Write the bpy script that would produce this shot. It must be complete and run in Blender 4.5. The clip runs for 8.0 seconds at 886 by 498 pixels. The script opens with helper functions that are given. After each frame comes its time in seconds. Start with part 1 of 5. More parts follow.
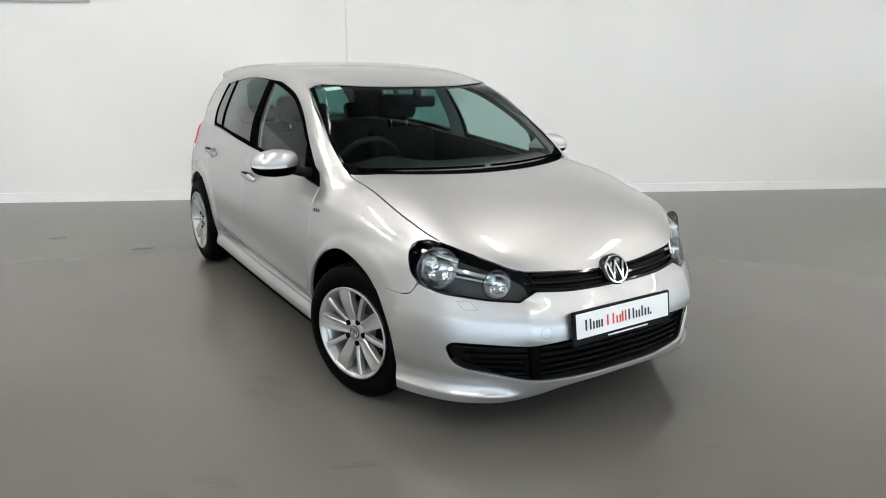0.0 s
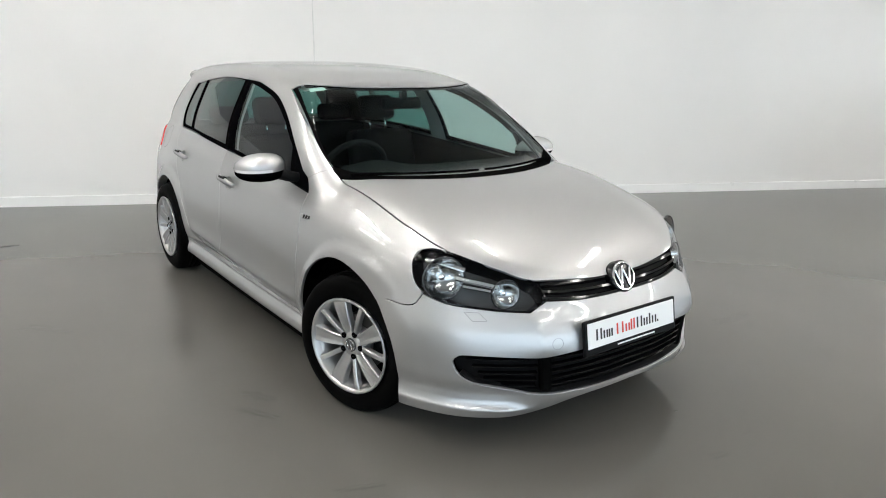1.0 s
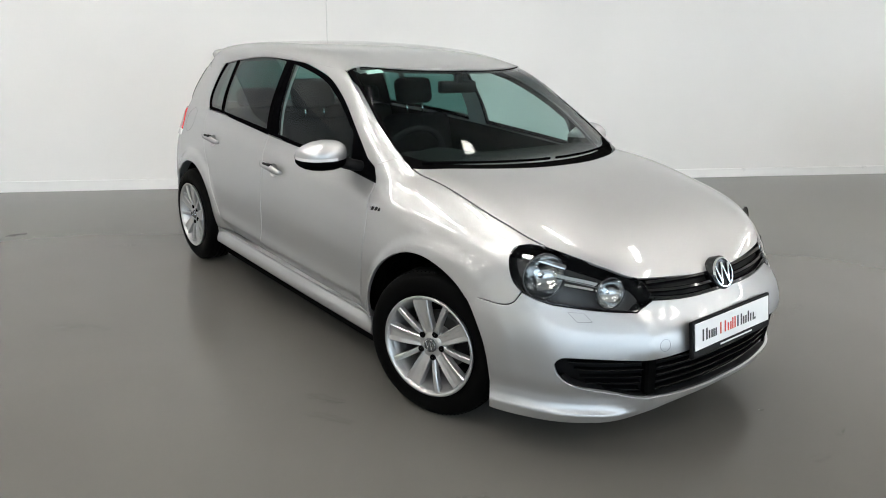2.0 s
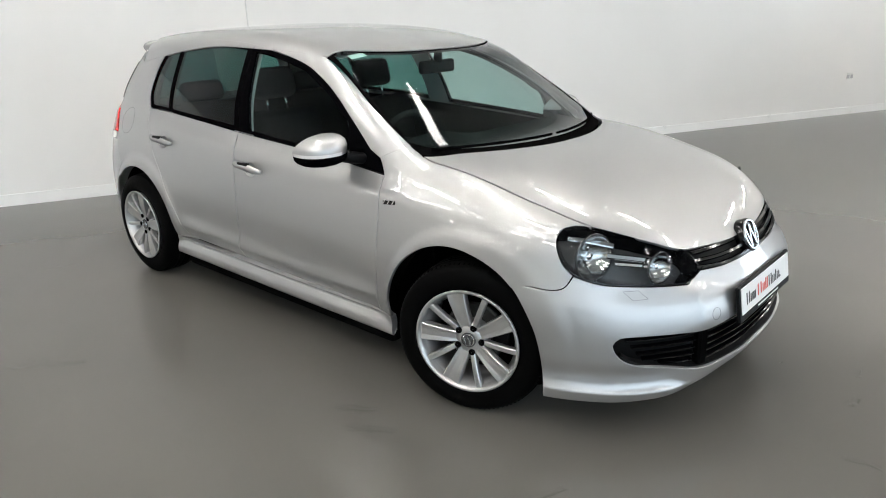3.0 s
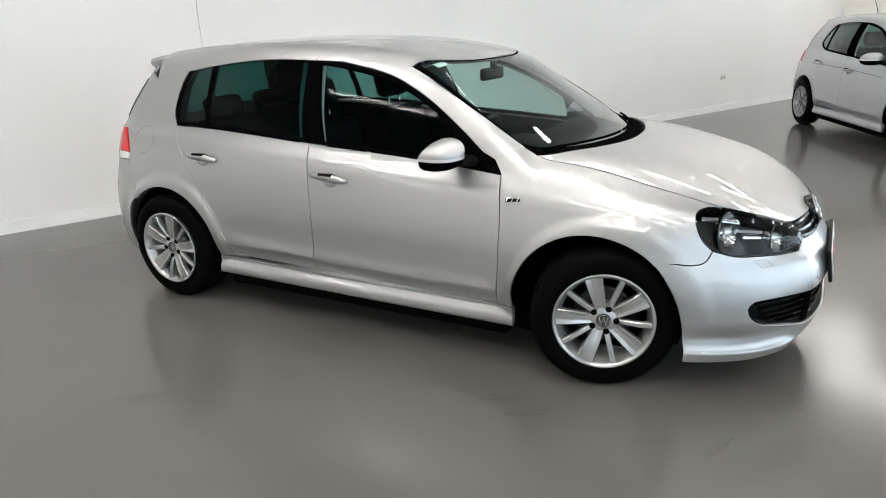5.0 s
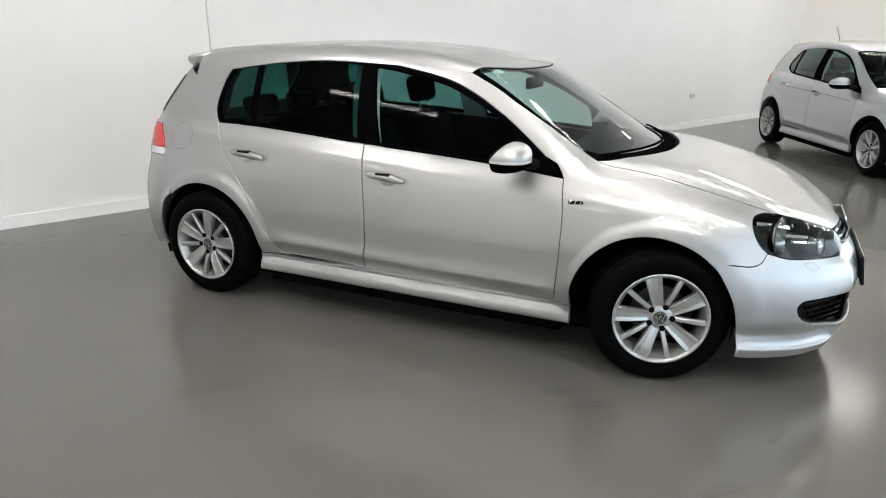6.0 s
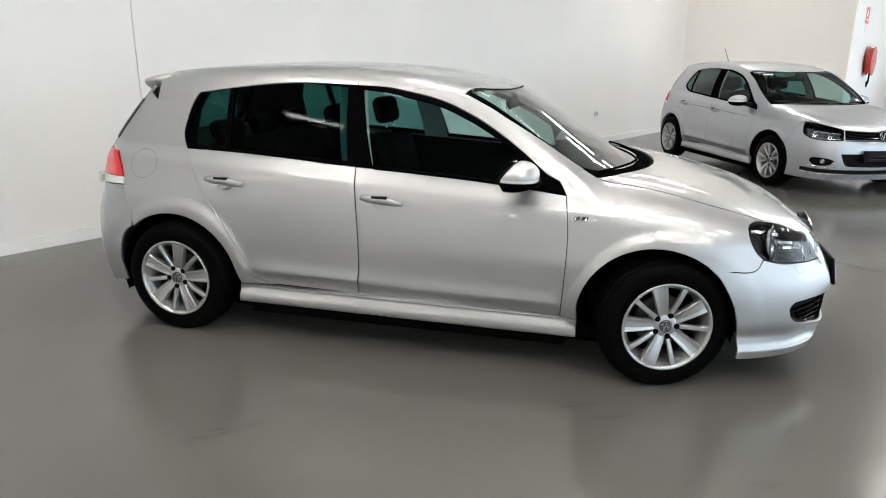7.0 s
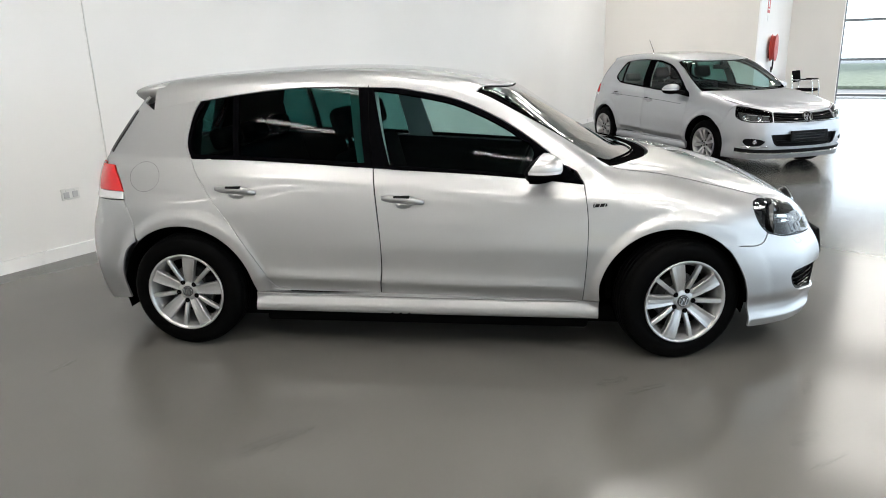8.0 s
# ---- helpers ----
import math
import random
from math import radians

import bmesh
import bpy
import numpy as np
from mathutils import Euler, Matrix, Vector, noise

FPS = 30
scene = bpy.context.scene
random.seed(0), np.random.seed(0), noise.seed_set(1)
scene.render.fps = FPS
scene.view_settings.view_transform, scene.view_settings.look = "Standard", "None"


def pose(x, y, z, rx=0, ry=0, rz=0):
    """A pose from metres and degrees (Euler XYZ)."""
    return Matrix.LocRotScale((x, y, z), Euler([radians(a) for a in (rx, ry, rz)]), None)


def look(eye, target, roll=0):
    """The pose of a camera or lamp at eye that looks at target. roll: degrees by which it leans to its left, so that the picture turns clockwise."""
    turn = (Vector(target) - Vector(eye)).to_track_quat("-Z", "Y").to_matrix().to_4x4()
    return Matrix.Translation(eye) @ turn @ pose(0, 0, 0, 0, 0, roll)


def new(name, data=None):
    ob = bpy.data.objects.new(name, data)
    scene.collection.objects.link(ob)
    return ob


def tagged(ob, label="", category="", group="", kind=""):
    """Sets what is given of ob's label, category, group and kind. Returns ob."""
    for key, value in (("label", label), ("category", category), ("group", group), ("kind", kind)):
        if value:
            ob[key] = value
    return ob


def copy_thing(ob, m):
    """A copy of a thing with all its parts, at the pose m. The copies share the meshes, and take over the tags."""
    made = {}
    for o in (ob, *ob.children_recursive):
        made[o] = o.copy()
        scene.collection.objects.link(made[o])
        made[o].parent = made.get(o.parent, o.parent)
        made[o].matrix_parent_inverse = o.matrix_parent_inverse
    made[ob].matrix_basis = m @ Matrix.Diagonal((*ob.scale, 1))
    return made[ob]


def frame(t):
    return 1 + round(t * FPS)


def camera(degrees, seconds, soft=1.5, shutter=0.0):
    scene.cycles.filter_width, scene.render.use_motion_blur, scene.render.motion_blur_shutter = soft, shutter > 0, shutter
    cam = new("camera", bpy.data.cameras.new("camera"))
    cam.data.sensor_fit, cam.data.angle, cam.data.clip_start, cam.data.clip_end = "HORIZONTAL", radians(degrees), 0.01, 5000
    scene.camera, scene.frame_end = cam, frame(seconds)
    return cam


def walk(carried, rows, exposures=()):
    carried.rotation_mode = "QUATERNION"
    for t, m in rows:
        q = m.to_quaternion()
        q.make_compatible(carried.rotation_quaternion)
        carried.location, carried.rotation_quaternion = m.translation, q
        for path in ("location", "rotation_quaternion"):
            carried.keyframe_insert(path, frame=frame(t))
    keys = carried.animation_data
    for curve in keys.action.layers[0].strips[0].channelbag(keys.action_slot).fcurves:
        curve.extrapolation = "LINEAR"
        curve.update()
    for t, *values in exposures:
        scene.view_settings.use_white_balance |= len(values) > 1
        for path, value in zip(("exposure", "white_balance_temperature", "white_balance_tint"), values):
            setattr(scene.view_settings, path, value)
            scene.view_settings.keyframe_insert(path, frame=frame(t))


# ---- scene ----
cam = camera(64.7, 8.0, soft=1.0)
PATH = [
    (0, (3.972, -2.113, 1.506), (2.353, -1.066, 0.977), 0.6),
    (0.5, (3.911, -2.198, 1.501), (2.333, -1.086, 0.977), 1.5),
    (1, (3.754, -2.215, 1.503), (2.212, -1.055, 0.977), 1.1),
    (1.5, (3.526, -2.254, 1.498), (2.0, -1.091, 0.932), 0.4),
    (1.7, (3.445, -2.327, 1.492), (1.923, -1.157, 0.931), 1.1),
    (2.8, (2.977, -2.732, 1.513), (1.686, -1.341, 0.881), -0.2),
    (3, (2.869, -2.737, 1.513), (1.603, -1.327, 0.873), -1.4),
    (3.5, (2.681, -2.92, 1.535), (1.507, -1.404, 0.967), 1.3),
    (4, (2.516, -3.215, 1.542), (1.434, -1.636, 0.96), 0.6),
    (4.5, (2.294, -3.374, 1.514), (1.238, -1.78, 0.927), -1.5),
    (4.7, (2.183, -3.426, 1.532), (1.188, -1.804, 0.918), -2.5),
    (6, (1.611, -3.891, 1.526), (0.82, -2.153, 0.931), 0.5),
    (6.5, (1.33, -3.909, 1.533), (0.659, -2.112, 0.965), -0.8),
    (7, (1.078, -4.053, 1.521), (0.581, -2.192, 0.983), 0.5),
    (7.5, (0.836, -4.205, 1.531), (0.473, -2.315, 0.987), -0.1),
    (8, (0.574, -4.245, 1.525), (0.309, -2.338, 0.985), -1.5),
]
walk(cam, [(t, look(eye, target, roll)) for t, eye, target, roll in PATH], exposures=[(0.0, 0.0), (2.9, 0.0), (3.5, -0.13), (4.0, 0.0), (6.4, 0.0), (7.0, -0.06), (7.5, 0.0), (8.0, 0.0)])

from mathutils.geometry import delaunay_2d_cdt

# The room is laid out along its long white wall: A runs along that wall, O away from it.
A_DIR, O_DIR = Vector((0.4177, 0.9086, 0)), Vector((0.9086, -0.4177, 0))
ROOM_TURN = math.degrees(math.atan2(0.9086, 0.4177)) - 90  # turns (o, a, z) axes into the world


def room(o, a, z=0.0):
    """A place given by metres from the room's axes."""
    return O_DIR * o + A_DIR * a + Vector((0, 0, z))


# ---- light ----
world = bpy.data.worlds.new("sky")
scene.world = world
world.use_nodes = True
sky = world.node_tree.nodes.new("ShaderNodeTexSky")
sky.sky_type, sky.sun_disc = "NISHITA", False
sky.sun_elevation, sky.sun_rotation = radians(38), radians(200)
world.node_tree.links.new(sky.outputs[0], world.node_tree.nodes["Background"].inputs[0])
world.node_tree.nodes["Background"].inputs[1].default_value = 0.15
sun = new("sun", bpy.data.lights.new("sun", "SUN"))
sun.data.energy, sun.data.angle, sun.data.color = 5.0, radians(12), (1.0, 0.97, 0.93)
sun.matrix_world = look(room(30, 40, 30), room(0, 10, 0))


def window_light(name, o, a, z, wide, high, toward, power, colour):
    """Daylight that comes in through a glazed opening."""
    lamp = new(name, bpy.data.lights.new(name, "AREA"))
    lamp.data.shape, lamp.data.size, lamp.data.size_y = "RECTANGLE", wide, high
    lamp.data.energy, lamp.data.color = power, colour
    lamp.matrix_world = look(room(o, a, z), room(*toward))
    return lamp


window_light("daylight_front", 9.7, 2.5, 1.66, 16.0, 3.2, (0, 2.5, 1.66), 120, (0.60, 0.80, 1.0))
window_light("daylight_end", 5.4, 19.8, 1.66, 8.6, 3.2, (5.4, 0, 1.66), 168, (0.76, 0.88, 1.0))


# ---- materials ----
def shader(name):
    m = bpy.data.materials.new(name)
    m.use_nodes = True
    return m, m.node_tree.nodes, m.node_tree.links, m.node_tree.nodes["Principled BSDF"]


def texture(nodes, links, kind, scale, detail=4.0, stretch=None, rough=0.5):
    """A noise or Voronoi texture in the object's own metres."""
    coord = nodes.new("ShaderNodeTexCoord")
    tex = nodes.new("ShaderNodeTexNoise" if kind == "noise" else "ShaderNodeTexVoronoi")
    tex.inputs["Scale"].default_value = scale
    if kind == "noise":
        tex.inputs["Detail"].default_value = detail
        tex.inputs["Roughness"].default_value = rough
    if stretch:
        mp = nodes.new("ShaderNodeMapping")
        mp.inputs["Scale"].default_value = stretch
        links.new(coord.outputs["Object"], mp.inputs[0])
        links.new(mp.outputs[0], tex.inputs["Vector"])
    else:
        links.new(coord.outputs["Object"], tex.inputs["Vector"])
    return tex


def ramp(nodes, links, source, *stops):
    r = nodes.new("ShaderNodeValToRGB")
    while len(r.color_ramp.elements) < len(stops):
        r.color_ramp.elements.new(0.5)
    for e, (at, c) in zip(r.color_ramp.elements, stops):
        e.position, e.color = at, ((c, c, c, 1) if isinstance(c, (int, float)) else (*c, 1))
    links.new(source, r.inputs[0])
    return r


def bump(nodes, links, source, strength, distance, bsdf):
    b = nodes.new("ShaderNodeBump")
    b.inputs["Strength"].default_value, b.inputs["Distance"].default_value = strength, distance
    links.new(source, b.inputs["Height"])
    links.new(b.outputs[0], bsdf.inputs["Normal"])


def plain(name, colour, rough=0.5, metal=0.0, coat=0.0, vary=0.06, grain=14.0, relief=0.0, spec=0.5):
    """A surface of one colour with slight unevenness in tone and gloss."""
    m, nodes, links, p = shader(name)
    tex = texture(nodes, links, "noise", grain)
    lo, hi = [c * (1 - vary) for c in colour], [min(1, c * (1 + vary)) for c in colour]
    r = ramp(nodes, links, tex.outputs["Fac"], (0.3, lo), (0.7, hi))
    links.new(r.outputs[0], p.inputs["Base Color"])
    g = ramp(nodes, links, tex.outputs["Fac"], (0.3, max(0, rough * 0.88)), (0.7, min(1, rough * 1.12)))
    links.new(g.outputs[0], p.inputs["Roughness"])
    p.inputs["Metallic"].default_value = metal
    p.inputs["Coat Weight"].default_value = coat
    p.inputs["Coat Roughness"].default_value = 0.03
    p.inputs["Specular IOR Level"].default_value = spec
    if relief:
        bump(nodes, links, tex.outputs["Fac"], 0.4, relief, p)
    return m


def car_paint(name, colour):
    """Silver metallic lacquer: fine flakes under a glossy clear coat."""
    m, nodes, links, p = shader(name)
    flake = texture(nodes, links, "voronoi", 900.0)
    cloud = texture(nodes, links, "noise", 2.5, 2.0)
    r = ramp(nodes, links, flake.outputs["Color"], (0.0, [c * 0.93 for c in colour]), (1.0, [min(1, c * 1.06) for c in colour]))
    links.new(r.outputs[0], p.inputs["Base Color"])
    g = ramp(nodes, links, cloud.outputs["Fac"], (0.3, 0.43), (0.7, 0.46))
    links.new(g.outputs[0], p.inputs["Roughness"])
    p.inputs["Metallic"].default_value = 0.90
    p.inputs["Coat Weight"].default_value = 1.0
    p.inputs["Coat IOR"].default_value = 1.62
    p.inputs["Coat Roughness"].default_value = 0.015
    return m


def glass(name, tint, gloss=0.9, base=0.006, rough=0.01, rise=4.1, full=0.95):
    """A pane: tinted see-through, with a mirror-like sheen that grows towards grazing."""
    m = bpy.data.materials.new(name)
    m.use_nodes = True
    nodes, links = m.node_tree.nodes, m.node_tree.links
    nodes.remove(nodes["Principled BSDF"])
    clear, shine, mix, view, power, gain = (nodes.new(k) for k in ("ShaderNodeBsdfTransparent", "ShaderNodeBsdfGlossy", "ShaderNodeMixShader", "ShaderNodeLayerWeight", "ShaderNodeMath", "ShaderNodeMath"))
    clear.inputs[0].default_value = (*tint, 1)
    shine.inputs["Color"].default_value = (gloss, gloss, gloss, 1)
    shine.inputs["Roughness"].default_value = rough
    view.inputs["Blend"].default_value = 0.5
    power.operation, power.inputs[1].default_value = "POWER", rise
    gain.operation, gain.inputs[1].default_value, gain.inputs[2].default_value = "MULTIPLY_ADD", full, base
    gain.use_clamp = True
    links.new(view.outputs["Facing"], power.inputs[0])
    links.new(power.outputs[0], gain.inputs[0])
    links.new(gain.outputs[0], mix.inputs[0])
    links.new(clear.outputs[0], mix.inputs[1])
    links.new(shine.outputs[0], mix.inputs[2])
    links.new(mix.outputs[0], nodes["Material Output"].inputs[0])
    return m


def lamp_face(name, colour, strength):
    m, nodes, links, p = shader(name)
    p.inputs["Base Color"].default_value = (*colour, 1)
    p.inputs["Emission Color"].default_value = (*colour, 1)
    p.inputs["Emission Strength"].default_value = strength
    return m


def floor_paint(name):
    """Grey epoxy floor coat with faint clouding, scuffs and tyre marks."""
    m, nodes, links, p = shader(name)
    broad = texture(nodes, links, "noise", 0.6, 5.0)
    base = ramp(nodes, links, broad.outputs["Fac"], (0.2, (0.098, 0.095, 0.086)), (0.8, (0.120, 0.116, 0.105)))
    links.new(base.outputs[0], p.inputs["Base Color"])
    p.inputs["Roughness"].default_value = 0.17
    p.inputs["Specular IOR Level"].default_value = 0.38
    return m


def scuff_mark(name):
    """A thin rubbed-on mark: broken dark streaks with the floor showing between."""
    m, nodes, links, p = shader(name)
    p.inputs["Base Color"].default_value, p.inputs["Roughness"].default_value = (0.035, 0.032, 0.028, 1), 0.6
    tex = texture(nodes, links, "noise", 22.0, 6.0, stretch=(0.4, 2.5, 1), rough=0.7)
    r = ramp(nodes, links, tex.outputs["Fac"], (0.44, 0.0), (0.70, 0.45))
    links.new(r.outputs[0], p.inputs["Alpha"])
    return m


def wall_paint(name, colour):
    """Rolled emulsion: slight roller texture and uneven patches."""
    m, nodes, links, p = shader(name)
    broad = texture(nodes, links, "noise", 0.7, 3.0)
    fine = texture(nodes, links, "noise", 9.0, 2.0)
    r = ramp(nodes, links, broad.outputs["Fac"], (0.3, [c * 0.965 for c in colour]), (0.7, [min(1, c * 1.015) for c in colour]))
    links.new(r.outputs[0], p.inputs["Base Color"])
    p.inputs["Roughness"].default_value = 0.55
    bump(nodes, links, fine.outputs["Fac"], 0.10, 0.004, p)
    return m


PAINT = car_paint("silver_paint", (0.460, 0.464, 0.464))
PAINT_COOL = car_paint("light_silver_paint", (0.46, 0.472, 0.495))
BLACK_GLOSS = plain("gloss_black_trim", (0.0025, 0.0025, 0.003), 0.07, spec=0.35)
FRAME_BLACK = plain("satin_black_frame", (0.002, 0.002, 0.0024), 0.25, spec=0.0)
BLACK = plain("black_plastic", (0.005, 0.005, 0.0055), 0.55, spec=0.10)
BLACK_MATT = plain("matt_black", (0.003, 0.003, 0.003), 0.9, spec=0.0)
RUBBER = plain("tyre_rubber", (0.002, 0.002, 0.002), 0.6, spec=0.03, vary=0.2, grain=40)
ALLOY = plain("alloy_wheel_paint", (0.47, 0.47, 0.465), 0.34, metal=0.75, coat=0.4, vary=0.03)
CHROME = plain("chrome", (0.82, 0.83, 0.84), 0.06, metal=1.0, vary=0.02)
SEAM = plain("shut_line_grey", (0.12, 0.12, 0.12), 0.7, spec=0.1)
STEEL = plain("brake_steel", (0.07, 0.068, 0.065), 0.5, metal=0.6, vary=0.15)
REFLECTOR = plain("lamp_reflector", (0.46, 0.46, 0.46), 0.16, metal=1.0, vary=0.05)
BEZEL = plain("smoked_lamp_trim", (0.06, 0.06, 0.062), 0.18, metal=0.6)
RED_LENS = plain("red_lens", (0.62, 0.012, 0.014), 0.15, coat=0.8)
CLEAR_LENS = plain("clear_white_lens", (0.75, 0.74, 0.74), 0.12, coat=0.8)
LAMP_DARK = plain("lamp_housing", (0.055, 0.056, 0.058), 0.3, spec=0.3)
FABRIC = plain("dark_seat_fabric", (0.006, 0.006, 0.0065), 0.95, spec=0.0, vary=0.2, grain=16)
DASH = plain("dark_grey_dashboard", (0.009, 0.0095, 0.010), 0.7, spec=0.06)
LINING = plain("pale_grey_lining", (0.42, 0.43, 0.43), 0.9, spec=0.1)
PLATE_WHITE = plain("white_board", (0.80, 0.80, 0.79), 0.35, vary=0.01)
INK = plain("black_print", (0.015, 0.015, 0.015), 0.4)
RED_INK = plain("red_print", (0.62, 0.06, 0.04), 0.4)
STICKER = plain("pale_green_sticker", (0.70, 0.80, 0.76), 0.5)
GLASS_FRONT = glass("green_tinted_glass", (0.56, 0.71, 0.69), rough=0.02)
GLASS_SCREEN = glass("screen_glass", (0.66, 0.80, 0.77), rough=0.03, rise=5.0, full=1.5)
GLASS_REAR = glass("dark_privacy_glass", (0.11, 0.25, 0.235), rough=0.02)
GLASS_CLEAR = glass("clear_glass", (0.95, 0.97, 0.97))
WALL = wall_paint("white_wall_paint", (0.84, 0.83, 0.81))
WALL_WARM = wall_paint("warm_wall_paint", (0.82, 0.79, 0.75))
CEILING = wall_paint("ceiling_paint", (0.82, 0.815, 0.80))
SKIRT = plain("skirting_gloss", (0.88, 0.875, 0.86), 0.3, vary=0.02, grain=3)
FLOOR = floor_paint("grey_floor_coat")
GALV = plain("grey_metal_frame", (0.16, 0.17, 0.18), 0.4, metal=0.5)
LIGHT_FACE = lamp_face("lamp_diffuser", (1.0, 0.965, 0.915), 48.5)
WHITE_PLASTIC = plain("white_plastic", (0.72, 0.72, 0.70), 0.4)
HOSE_RED = plain("red_hose_rubber", (0.50, 0.06, 0.045), 0.5)
SIGN_RED = plain("red_sign", (0.62, 0.05, 0.05), 0.4)
SIGN_GREY = plain("grey_panel", (0.45, 0.45, 0.46), 0.4)
GRASS = plain("grass", (0.32, 0.37, 0.27), 0.9, vary=0.4, grain=6)
ASPHALT = plain("pale_paving", (0.48, 0.48, 0.47), 0.85, vary=0.2, grain=20)
SCUFF = scuff_mark("floor_scuff")
SKY_BOARD = lamp_face("bright_sky", (0.86, 0.93, 1.0), 2.0)


# ---- building helpers ----
def mesh_from(name, verts, faces, material, smooth=False):
    me = bpy.data.meshes.new(name)
    me.from_pydata([tuple(v) for v in verts], [], faces)
    me.materials.append(material)
    if smooth:
        me.shade_smooth()
    me.update()
    return me


def mesh_of(name, bm, material, smooth=False):
    me = bpy.data.meshes.new(name)
    bm.to_mesh(me)
    bm.free()
    me.materials.append(material)
    if smooth:
        me.shade_smooth()
    return me


def part(name, mesh, parent, label="", m=None):
    """Links a mesh as one part of a thing."""
    ob = new(name, mesh)
    ob.parent = parent
    if m is not None:
        ob.matrix_basis = m
    if label:
        tagged(ob, label)
    return ob


def thing(name, label, category, m=None, group="", kind="", mesh=None):
    ob = new(name, mesh)
    if m is not None:
        ob.matrix_basis = m
    return tagged(ob, label, category, group, kind)


def box_bm(sx, sy, sz, at=(0, 0, 0), bevel=0.0, turn=None, bm=None, segments=2):
    """A box with eased edges, centred on at."""
    bm2 = bmesh.new()
    bmesh.ops.create_cube(bm2, size=1.0, matrix=Matrix.Diagonal((sx, sy, sz, 1)))
    if bevel:
        bmesh.ops.bevel(bm2, geom=list(bm2.edges), offset=bevel, segments=segments, affect="EDGES", profile=0.5)
    m = Matrix.Translation(at) @ (turn or Matrix())
    bmesh.ops.transform(bm2, matrix=m, verts=list(bm2.verts))
    if bm is None:
        return bm2
    tmp = bpy.data.meshes.new("tmp")
    bm2.to_mesh(tmp)
    bm2.free()
    bm.from_mesh(tmp)
    bpy.data.meshes.remove(tmp)
    return bm


def lathe(profile, n=48, axis="y", close=False, arc=(0, 360)):
    """Turns a profile of (radius, along) about an axis. Returns verts, faces."""
    verts, faces = [], []
    full = arc[1] - arc[0] >= 360
    steps = n if full else n + 1
    k = len(profile)
    for i in range(steps):
        a = radians(arc[0] + (arc[1] - arc[0]) * i / n)
        for r, h in profile:
            c, s = r * math.cos(a), r * math.sin(a)
            verts.append({"y": (c, h, s), "z": (c, s, h), "x": (h, c, s)}[axis])
    for i in range(n):
        i2 = (i + 1) % steps
        for j in range(k - 1 if not close else k):
            j2 = (j + 1) % k
            faces.append((i * k + j, i * k + j2, i2 * k + j2, i2 * k + j))
    return verts, faces


def tube(points, radius, n=10, closed=False):
    """A round bar along a line of points."""
    pts = [Vector(p) for p in points]
    verts, faces = [], []
    last = None
    for i, p in enumerate(pts):
        a = pts[i - 1] if i or closed else p
        b = pts[(i + 1) % len(pts)] if i < len(pts) - 1 or closed else p
        t = (b - a).normalized()
        side = t.cross(Vector((0, 0, 1)) if abs(t.z) < 0.9 else Vector((1, 0, 0))) if last is None else last - t * last.dot(t)
        side.normalize()
        last = side
        up = t.cross(side)
        r = radius(i / max(1, len(pts) - 1)) if callable(radius) else radius
        for k in range(n):
            w = 2 * math.pi * k / n
            verts.append(p + side * (r * math.cos(w)) + up * (r * math.sin(w)))
    rings = len(pts)
    for i in range(rings if closed else rings - 1):
        j = (i + 1) % rings
        for k in range(n):
            faces.append((i * n + k, i * n + (k + 1) % n, j * n + (k + 1) % n, j * n + k))
    if not closed:
        faces.append(tuple(range(n - 1, -1, -1)))
        faces.append(tuple(range((rings - 1) * n, rings * n)))
    return verts, faces


# ---- the showroom ----
def slab(name, o0, o1, a0, a1, z0, z1, material, label, category, kind="structure"):
    """A block of the building, given along the room's axes."""
    bm = box_bm(abs(o1 - o0), abs(a1 - a0), z1 - z0)
    if name == "floor":
        bmesh.ops.subdivide_edges(bm, edges=list(bm.edges), cuts=15, use_grid_fill=True)
    m = Matrix.Translation(room((o0 + o1) / 2, (a0 + a1) / 2, (z0 + z1) / 2)) @ Matrix.Rotation(radians(ROOM_TURN), 4, "Z")
    return thing(name, label, category, m, kind=kind, mesh=mesh_of(name, bm, material))


TOP = 4.1
W1, W2, PASS, W3, W3_END, GLAZE = -3.217, 11.78, -0.12, 16.57, 1.04, 20.0
FAR_SIDE = 0.84
slab("floor", -3.6, 10.2, -19.2, 21.9, -.2, 0, FLOOR, "smooth grey painted concrete floor with faint scuffs", "floor")
slab("ceiling", -3.6, 10.2, -19.2, 21.9, TOP, TOP + .2, CEILING, "plain pale ceiling of the showroom", "ceiling")
slab("wall_long", W1 - .2, W1, -19.2, W2 + .2, 0, TOP, WALL, "long plain white painted showroom wall", "wall")
slab("wall_end", W1, PASS, W2, W2 + .2, 0, TOP, WALL_WARM, "warm white wall behind the parked car", "wall")
slab("wall_passage", PASS - .2, PASS, W2 + .2, W3 + .2, 0, TOP, WALL, "white side wall with the fire hose", "wall")
slab("wall_recess", PASS, W3_END, W3, W3 + .2, 0, TOP, WALL_WARM, "short white wall beside the opening", "wall")
slab("wall_far_side", FAR_SIDE - .2, FAR_SIDE, W3 + .2, GLAZE, 0, TOP, WALL, "white side wall of the entrance area", "wall")
slab("wall_near_end", W1, 10.2, -19.2, -19.0, 0, TOP, WALL, "plain white end wall", "wall")
slab("skirting", W1, W1 + .022, -19.0, W2, 0, .10, SKIRT, "low white skirting board along the wall", "skirting")
slab("skirting", W1 + .022, PASS + .018, W2 - .018, W2, 0, .10, SKIRT, "low white skirting board on the end wall", "skirting")


